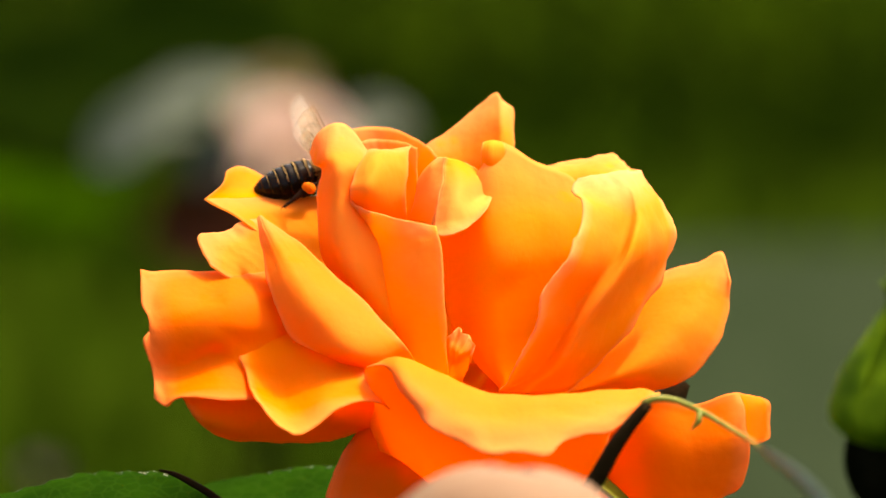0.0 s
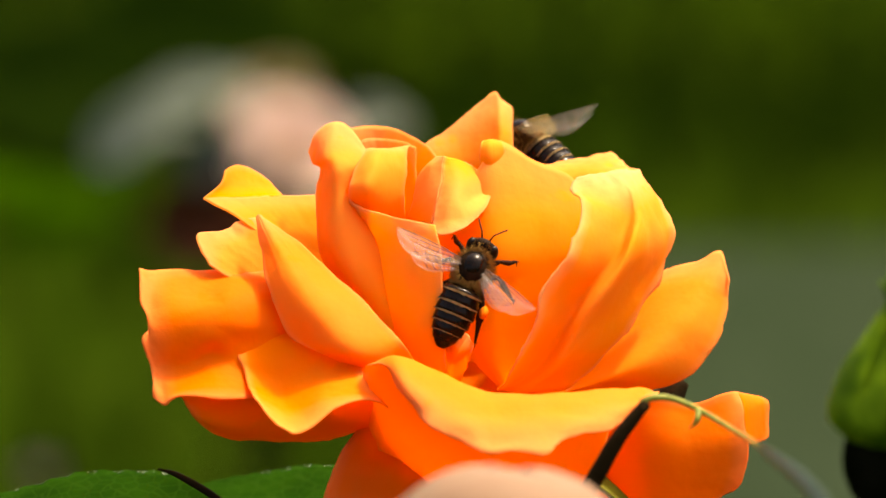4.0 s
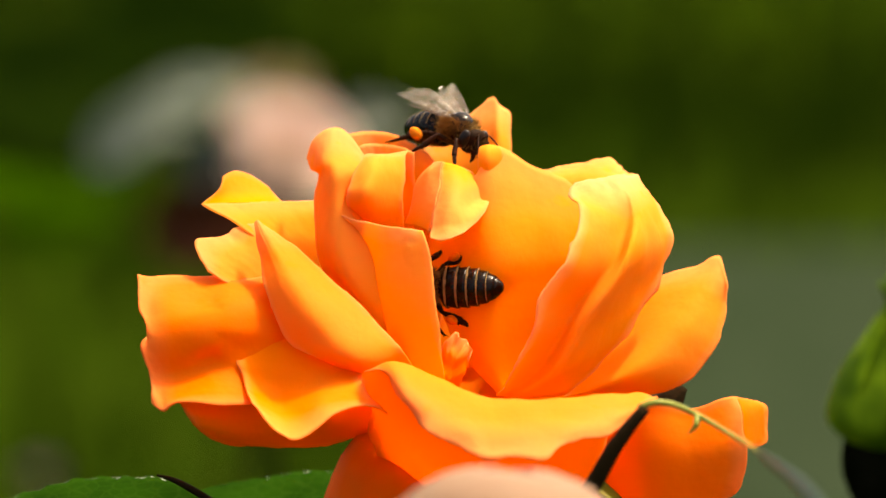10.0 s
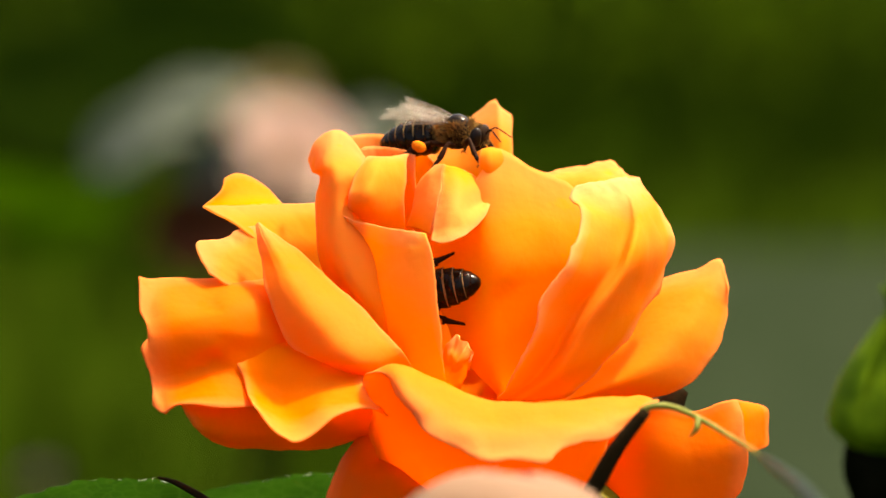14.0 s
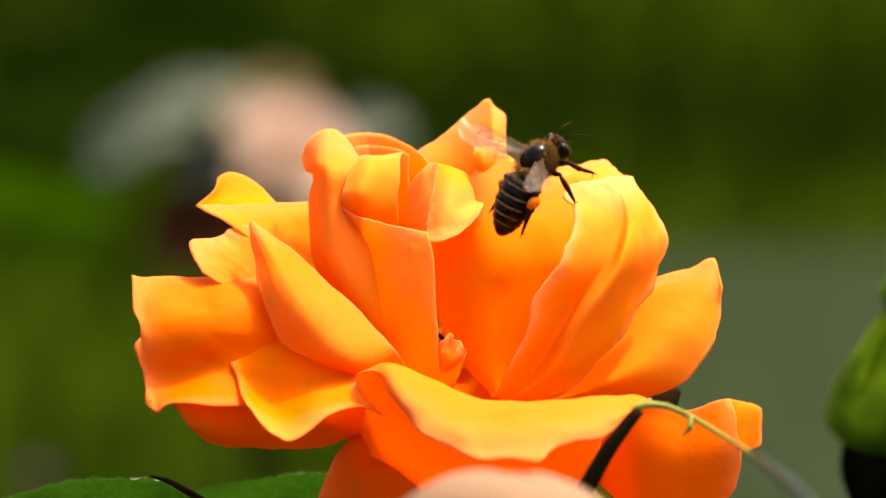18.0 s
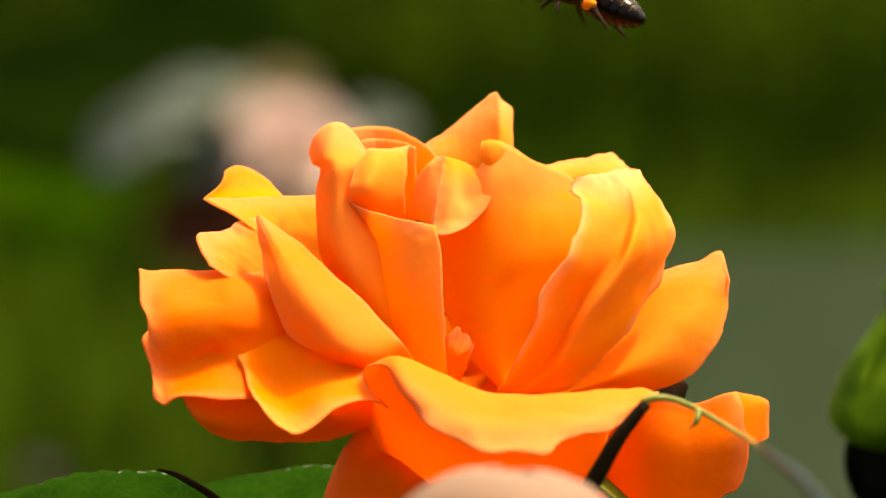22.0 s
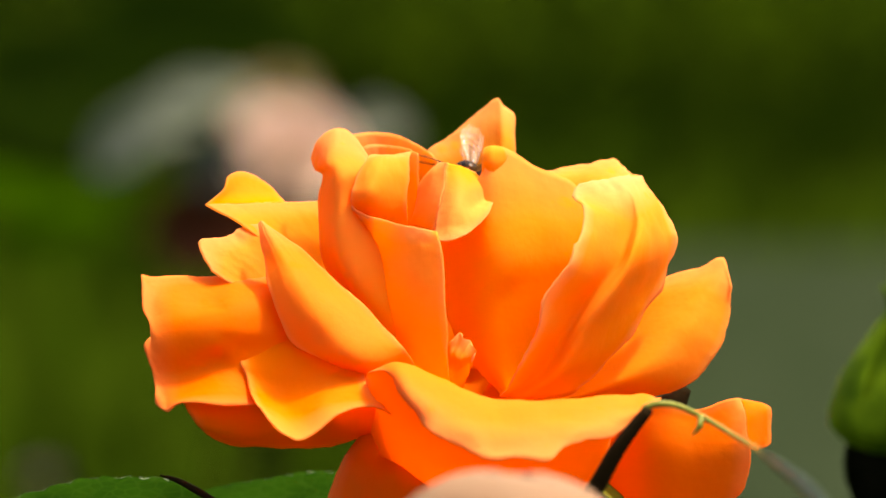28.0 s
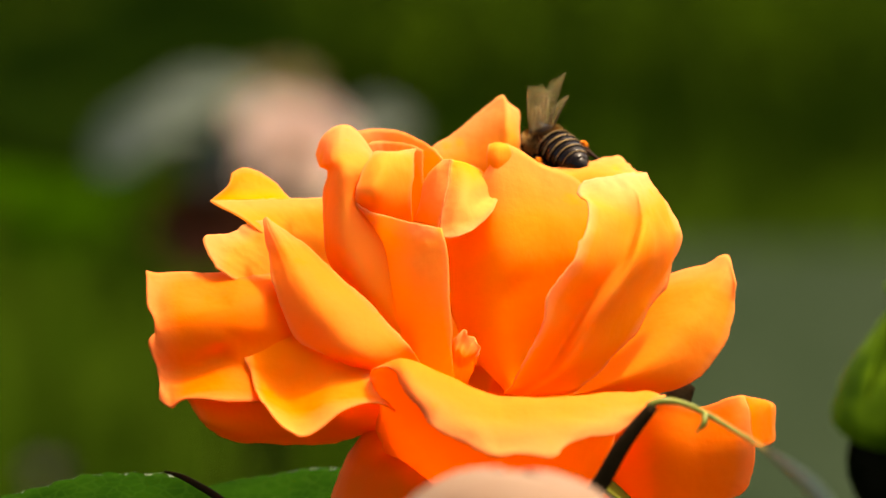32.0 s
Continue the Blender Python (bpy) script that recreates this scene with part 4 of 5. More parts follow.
def wing_veins(length, width):
    veins = []
    for end, start in ((0.02, 0.02), (0.22, 0.1), (0.45, 0.3), (0.7, 0.6), (0.9, 0.9)):
        pts = []
        for s in np.linspace(0, 0.55 + 0.4 * (1 - end), 6):
            chord = width * (0.16 + 0.84 * math.sin(math.pi * min(1, 0.08 + 0.80 * s) ** 1.25))
            v = start + (end - start) * s
            pts.append((Vector((0.10 * width * math.sin(s * 2.4) - v * chord * 0.93, s * length, 0.07 * math.sin(v * 9 + s * 4) + 0.12 * math.sin(s * 3.0) * (1 - v))) * MM)[:])
        veins.append(bmesh.new())
        tube(veins[-1], pts, [0.05 * MM, 0.025 * MM], 5, 8)
    for s in (0.35, 0.5, 0.66):
        veins.append(bmesh.new())
        tube(veins[-1], [Vector((-0.05 * width, s * length, 0.1)) * MM, Vector((-0.45 * width, (s + 0.05) * length, 0.08)) * MM, Vector((-0.75 * width, (s - 0.03) * length, 0.02)) * MM], [0.035 * MM] * 2, 5, 6)
    return veins


def aim(origin, along, normal):
    """The pose of a wing: its span along one way, its upper face to another; bee space."""
    y = Vector(along).normalized()
    z = Vector(normal)
    z = (z - y * z.dot(y)).normalized()
    m = Matrix((y.cross(z), y, z)).transposed().to_4x4()
    return Matrix.Translation(Vector(origin) * MM) @ m


def honey_bee(label, seed, band):
    bee = tagged(new("honey_bee"), label, "bee", "honey bees")
    bm = bmesh.new()
    blob(bm, (0, 0, 0), (0.00225, 0.0020, 0.0019), (0, 0, 0), 14, 20, None, 0.04)
    thorax = part("thorax", bm, THORAX, bee)
    bm = bmesh.new()
    fur(bm, (0, 0, 0), (0.00225, 0.0020, 0.0019), 4200, 0.00080, seed, -0.45, 0.66)
    part("fur", bm, FUR, thorax, "tawny fur", False)
    bm = bmesh.new()
    blob(bm, (0.15 * MM, 0, 0.38 * MM), (0.00178, 0.00150, 0.00172), (0, 0, 0), 12, 18)
    part("back_shield", bm, CHITIN, thorax, "bald shiny black back")
    bm = bmesh.new()
    blob(bm, (2.75 * MM, 0, -0.55 * MM), (0.00095, 0.00165, 0.00155), (0, 20, 0), 12, 18)
    head = part("head", bm, THORAX, bee)
    for s in (-1, 1):
        bm = bmesh.new()
        blob(bm, (2.72 * MM, s * 1.28 * MM, -0.35 * MM), (0.0007, 0.00058, 0.00118), (0, 15, 0), 10, 14)
        part("compound_eye", bm, EYE_CHITIN, head)
        bm = bmesh.new()
        tube(bm, [Vector(p) * MM for p in ((3.5, s * 0.35, -0.2), (4.3, s * 0.7, 0.5), (4.9, s * 1.1, 0.2), (5.9, s * 1.7, -0.7))], [0.11 * MM, 0.07 * MM, 0.09 * MM, 0.07 * MM], 7)
        part("antenna", bm, LEG_CHITIN, head)
    bm = bmesh.new()
    tube(bm, [Vector(p) * MM for p in ((3.2, 0, -1.5), (3.3, 0, -2.3), (3.0, 0, -2.9))], [0.4 * MM, 0.25 * MM, 0.1 * MM], 8)
    part("mouthparts", bm, LEG_CHITIN, head)
    bm = bmesh.new()
    fur(bm, (2.75 * MM, 0, -0.5 * MM), (0.0009, 0.0015, 0.0015), 500, 0.0004, seed + 1)
    part("fur", bm, FUR, head, "tawny fur", False)
    # abdomen: overlapping dark rings with pale hair bands
    abdomen = part("abdomen", ring(0.0, 0.16, 0.25, 0), CHITIN, bee, "dark abdomen with pale bands")
    abdomen.matrix_local = pose(-1.75 * MM, 0, -0.25 * MM, 0, -10, 0)
    cuts = (0.15, 0.32, 0.48, 0.63, 0.77, 0.89, 1.0)
    for k in range(6):
        part("segment", ring(cuts[k] - 0.02, cuts[k + 1], 0.10, 0), CHITIN, abdomen)
        if k < 5:
            part("hair_band", back_band(cuts[k], band * (0.085, 0.08, 0.07, 0.05, 0.03)[k], seed + k), BAND, abdomen, "pale hair band")
    bm = bmesh.new()
    fur(bm, (-0.9 * MM, 0, 0), (0.0011, 0.0019, 0.0017), 500, 0.0006, seed + 2)
    part("fur", bm, FUR, abdomen, "tawny fur", False)
    legs = []
    for name, j, k, a, e, r in LEGS:
        for s in (-1, 1):
            flip = lambda p: Vector(((p[0] - j[0]), s * (p[1] - j[1]), p[2] - j[2])) * MM
            bm = bmesh.new()
            tube(bm, [flip(j), flip([(x + y) / 2 for x, y in zip(j, k)]), flip(k)], [0.26 * MM, 0.36 * MM, 0.24 * MM], 8)
            leg = part(name, bm, LEG_CHITIN, bee)
            leg.matrix_local = pose(j[0] * MM, s * j[1] * MM, j[2] * MM)
            bm = bmesh.new()
            tube(bm, [flip(k), flip([(x + y) / 2 for x, y in zip(k, a)]), flip(a)], [0.18 * MM, r * 0.9 * MM, r * MM], 8)
            part("tibia", bm, LEG_CHITIN, leg)
            bm = bmesh.new()
            mid = [x * 0.55 + y * 0.45 for x, y in zip(a, e)]
            tube(bm, [flip(a), flip(mid), flip(e)], [r * 0.75 * MM, 0.24 * MM, 0.13 * MM], 7)
            for c in (-1, 1):
                tip = flip(e)
                tube(bm, [tip, tip + Vector((-0.15 + 0.2 * c, 0.16 * s, -0.12)) * MM, tip + Vector((-0.1 + 0.3 * c, 0.2 * s, -0.35)) * MM], [0.08 * MM, 0.03 * MM], 5, 5)
            part("foot", bm, LEG_CHITIN, leg)
            if name == "hind_leg":
                bm = bmesh.new()
                q = flip([x * 0.45 + y * 0.55 for x, y in zip(k, a)]) + Vector((0, s * 0.3, 0.12)) * MM
                blob(bm, q, (0.00085, 0.00052, 0.00064), (0, 25, -18 * s), 10, 14, None, 0.12)
                part("pollen_load", bm, POLLEN, leg, "orange pollen load")
            legs.append((leg, j, s, name))
    wings = []
    for s in (-1, 1):
        for name, ln, wd, dx in (("forewing", 8.6, 2.9, 0.35), ("hindwing", 6.0, 1.9, -0.45)):
            bm = wing_mesh(ln, wd, seed + s, seed > 30 and name == "forewing")
            if s < 0:
                for v in bm.verts:
                    v.co.y = -v.co.y
                bmesh.ops.reverse_faces(bm, faces=bm.faces[:])
            w = part(name, bm, WING, bee, "clear amber wing")
            for bm in wing_veins(ln, wd):
                if s < 0:
                    for v in bm.verts:
                        v.co.y = -v.co.y
                    bmesh.ops.reverse_faces(bm, faces=bm.faces[:])
                part("vein", bm, WING_VEIN, w)
            wings.append((w, s, dx, name))
    return bee, legs, wings, abdomen


def wing_pose(s, dx, name, state):
    """state 0: laid back along the body, 1: raised, 2: spread for flight, 3: held forward, 4: upright, 5 and 6: upright with its face to the side,
    7: half spread with its face ahead, 8: laid back, leaning outwards."""
    hind = name == "hindwing"
    back = ((-0.95, 0.25, 0.16), (-0.72, 0.42, 0.62), (-0.25, 0.93, 0.30), (0.90, 0.38, 0.10), (-0.62, 0.12, 0.76), (0.0, 0.60, 0.78), (-0.55, 0.30, 0.78), (-0.55, 0.64, 0.48), (-0.95, 0.25, 0.10))
    face = ((0.2, -0.15, 0.95), (0.35, -0.75, 0.5), (0.3, -0.3, 0.9), (0.50, -0.5, 0.75), (0.60, 0.0, 0.75), (0.30, -0.78, 0.60), (0.30, -0.80, 0.50), (0.80, 0.0, 0.60), (0.10, 0.52, 0.80))
    i = min(int(state), 7)
    u = state - i
    along = Vector(back[i]).lerp(Vector(back[i + 1]), u)
    up = Vector(face[i]).lerp(Vector(face[i + 1]), u)
    if hind:
        along += Vector((-0.12, 0.05, -0.06))
    along.y, up.y = along.y * s, up.y * s
    m = aim((dx, s * 1.25, 1.15 if not hind else 1.0), along, up)
    return mirrored(m, s)


def mirrored(m, s):
    """For the right-hand wing, whose mesh runs along -y."""
    if s > 0:
        return m
    return m @ Matrix.Rotation(math.pi, 4, "Z")


# seconds, place (rose space, mm), heading, back
BEE_1 = [(0, -12.2, 9.0, 8.5, 0.99, 0.15, 0.08, -0.06, -0.16, 0.99), (0.3, -11.6, 9.0, 8.5, 0.89, 0.45, 0.10, -0.07, -0.08, 0.99),
    (0.6, -11.0, 10.0, 8.0, 0.78, 0.52, 0.36, -0.27, -0.25, 0.93), (0.9, -11.8, 11.0, 7.7, 0.51, 0.82, 0.26, -0.09, -0.24, 0.97),
    (1.05, -11.7, 10.5, 7.1, -0.09, 0.96, 0.25, 0.01, -0.25, 0.97), (1.2, -11.7, 10.0, 6.5, -0.67, 0.72, 0.20, 0.09, -0.20, 0.98),
    (1.35, -12.4, 7.0, 5.6, -0.97, 0.24, -0.06, -0.10, -0.19, 0.98), (1.5, -13.1, 4.0, 4.8, -0.89, -0.30, -0.35, -0.26, -0.29, 0.92),
    (1.8, -24.4, -6.0, 2.1, -0.76, -0.59, -0.30, -0.09, -0.35, 0.93), (2, -28.6, -9.0, -0.9, -0.40, -0.30, -0.86, -0.66, -0.55, 0.50),
    (2.2, -29.8, -12.0, 0.5, -0.92, -0.25, -0.30, -0.21, -0.34, 0.92), (2.25, -35.5, -13.0, 3.6, -0.99, -0.02, 0.12, 0.12, -0.29, 0.95),
    (2.3, -41.3, -14.0, 6.6, -0.83, 0.21, 0.52, 0.45, -0.31, 0.84), (2.35, -42.8, -14.0, 14.0, -0.58, 0.49, 0.65, 0.33, -0.59, 0.74),
    (2.4, -44.3, -14.0, 21.3, -0.20, 0.61, 0.76, 0.09, -0.77, 0.64), (2.45, -41.6, -14.0, 23.6, 0.27, 0.76, 0.59, -0.19, -0.56, 0.81),
    (2.5, -38.8, -14.0, 25.9, 0.71, 0.61, 0.35, -0.29, -0.21, 0.93), (2.6, -20.8, -14.0, 19.6, 0.82, 0.33, 0.48, -0.38, -0.32, 0.87),
    (2.8, -11.8, -15.0, 4.8, 0.56, 0.66, 0.51, -0.23, -0.46, 0.86), (3, -4.7, -15.0, 5.9, 0.33, 0.72, 0.60, -0.21, -0.57, 0.80),
    (3.2, 1.8, -14.0, 1.1, 0.10, 0.65, 0.75, -0.10, -0.75, 0.66), (3.4, 4.2, -10.0, -1.1, 0.41, 0.51, 0.76, -0.21, -0.76, 0.62),
    (3.5, 3.0, -9.0, -2.0, 0.54, 0.58, 0.61, -0.01, -0.72, 0.69), (4.3, 3.6, -7.0, -2.6, 0.25, 0.15, 0.96, 0.01, -0.99, 0.15),
    (5.5, 1.9, -10.0, -5.9, -0.12, 0.50, 0.86, -0.21, -0.86, 0.47), (6, 2.5, -10.5, -5.2, 0.17, 0.33, 0.92, -0.15, -0.93, 0.35),
    (6.5, 2.1, -9.5, -6.7, -0.27, 0.55, 0.79, -0.09, -0.83, 0.55), (7, 2.9, -6.5, -5.9, -0.73, 0.60, 0.31, -0.22, -0.64, 0.73),
    (7.5, 0.2, 0.5, -3.6, -0.91, 0.40, 0.09, -0.31, -0.81, 0.50), (8, -0.6, 0.5, -5.3, -0.91, 0.41, -0.02, -0.40, -0.88, 0.26),
    (9, -1.3, 0.5, -4.7, -0.92, 0.39, 0.03, -0.37, -0.90, 0.23), (10, -2.0, 0.5, -4.3, -0.92, 0.39, -0.03, -0.39, -0.91, 0.15),
    (11, -2.8, 0.5, -5.1, -0.90, 0.39, -0.18, -0.41, -0.91, 0.08), (11.5, -3.4, 0.5, -6.0, -0.87, 0.39, -0.30, -0.40, -0.91, -0.03),
    (12, -4.6, 0.5, -6.1, -0.89, 0.38, -0.24, -0.39, -0.92, 0.00), (12.5, -4.7, 0.5, -6.2, -0.90, 0.38, -0.20, -0.39, -0.92, 0.02),
    (13, -4.4, 0.5, -5.4, -0.92, 0.40, -0.02, -0.40, -0.89, 0.20), (13.5, -4.4, 0.5, -5.1, -0.92, 0.38, -0.02, -0.38, -0.90, 0.20),
    (14, -4.7, 0.5, -4.8, -0.92, 0.34, -0.20, -0.37, -0.92, 0.13), (14.15, -0.7, -3.2, -3.9, -0.92, 0.28, 0.28, -0.17, -0.92, 0.36),
    (14.3, 3.3, -7.0, -3.0, -0.68, 0.27, 0.69, 0.11, -0.88, 0.45), (14.5, 3.0, -7.0, -1.9, -0.61, 0.42, 0.67, 0.04, -0.83, 0.56),
    (15.5, 2.7, -7.0, -3.8, -0.63, 0.46, 0.63, 0.02, -0.80, 0.60), (16.5, 3.0, -7.0, -5.6, -0.52, 0.51, 0.69, 0.07, -0.78, 0.63),
    (16.7, 2.4, -7.0, -6.1, -0.65, 0.38, 0.66, 0.19, -0.76, 0.62), (17, 1.0, -5.5, -6.1, -0.87, 0.26, 0.42, 0.33, -0.51, 0.79),
    (17.1, 2.5, -7.0, -5.6, -0.74, 0.40, 0.54, 0.25, -0.59, 0.77), (17.3, 4.2, -8.0, -2.4, -0.43, 0.45, 0.78, 0.04, -0.86, 0.52),
    (17.5, 4.8, -9.0, 0.2, -0.39, 0.18, 0.90, 0.09, -0.97, 0.23), (17.7, 6.2, -9.0, 1.5, 0.06, 0.13, 0.99, 0.00, -0.99, 0.13),
    (17.9, 7.8, -9.0, 4.2, 0.30, 0.47, 0.83, 0.02, -0.88, 0.48), (18, 10.8, -9.0, 9.9, 0.72, 0.11, 0.68, -0.44, -0.69, 0.58),
    (18.1, 10.6, -6.0, 10.7, 0.49, 0.50, 0.71, -0.12, -0.77, 0.63), (18.2, 10.8, 4.0, 14.5, 0.05, 0.94, 0.35, -0.10, -0.34, 0.94),
    (18.25, 10.8, 9.5, 14.1, -0.51, 0.82, 0.26, 0.06, -0.26, 0.96), (18.3, 10.9, 18.0, 13.6, -0.90, 0.40, 0.18, 0.15, -0.10, 0.98),
    (18.5, 10.4, 23.0, 13.7, -0.88, 0.21, 0.42, 0.40, -0.10, 0.91), (18.7, 10.4, 23.0, 13.6, -0.93, 0.15, 0.34, 0.33, -0.10, 0.94),
    (19, 10.7, 23.0, 14.2, -0.92, 0.15, 0.36, 0.35, -0.10, 0.93), (19.2, 9.6, 23.5, 13.6, -0.93, 0.15, 0.34, 0.33, -0.10, 0.94),
    (19.5, 6.7, 24.0, 13.2, -0.91, 0.20, 0.35, 0.34, -0.10, 0.93), (19.8, 4.5, 25.0, 8.1, -0.94, 0.10, 0.31, 0.32, 0.10, 0.94),
    (20, 4.7, 25.0, 7.9, -0.76, 0.47, 0.44, 0.31, -0.34, 0.89), (20.2, 5.0, 25.0, 7.7, -0.43, 0.64, 0.64, 0.06, -0.69, 0.73),
    (20.5, 6.3, 25.0, 11.2, 0.33, 0.67, 0.67, -0.15, -0.66, 0.74), (20.65, 7.4, 24.5, 10.9, 0.79, 0.30, 0.53, -0.44, -0.32, 0.84),
    (20.8, 8.5, 24.0, 10.5, 0.86, -0.29, 0.43, -0.41, 0.14, 0.90), (21.1, 8.2, 23.0, 10.4, 0.46, -0.76, 0.46, -0.00, 0.51, 0.86),
    (21.3, 8.7, 20.0, 12.3, 0.30, -0.75, 0.60, 0.08, 0.64, 0.76), (21.4, 10.3, 18.0, 14.1, 0.31, -0.62, 0.72, -0.11, 0.73, 0.67),
    (21.45, 11.5, 14.0, 19.8, 0.66, -0.46, 0.60, -0.42, 0.43, 0.80), (21.5, 12.7, 10.0, 25.5, 0.85, -0.11, 0.51, -0.51, 0.00, 0.86),
    (21.6, 18.5, 0.0, 32.6, 0.74, 0.25, 0.62, -0.63, -0.06, 0.78), (21.675, 19.4, 0.0, 32.3, 0.53, 0.65, 0.54, -0.40, -0.37, 0.84),
    (21.75, 20.4, 0.0, 31.9, 0.12, 0.86, 0.49, -0.02, -0.49, 0.87), (21.825, 17.5, 0.0, 29.7, -0.46, 0.78, 0.44, 0.27, -0.34, 0.90),
    (21.9, 14.7, 0.0, 27.5, -0.85, 0.34, 0.40, 0.41, -0.04, 0.91), (22, 14.4, 0.0, 29.0, -0.89, 0.32, 0.32, 0.33, -0.01, 0.94),
    (22.1, -15.0, 0.0, 26.8, -0.99, 0.10, 0.10, 0.10, -0.00, 0.99), (22.3, -42.8, 0.0, 35.0, -0.95, 0.10, 0.30, 0.30, 0.00, 0.95),
    (22.8, -92.8, 0.0, 65.1, -0.91, 0.10, 0.40, 0.41, -0.00, 0.91), (24, -263.8, 200.0, 156.2, -0.91, 0.10, 0.40, 0.41, -0.00, 0.91),
    (32, -459.4, 500.0, 229.5, -0.91, 0.10, 0.40, 0.41, -0.00, 0.91)]
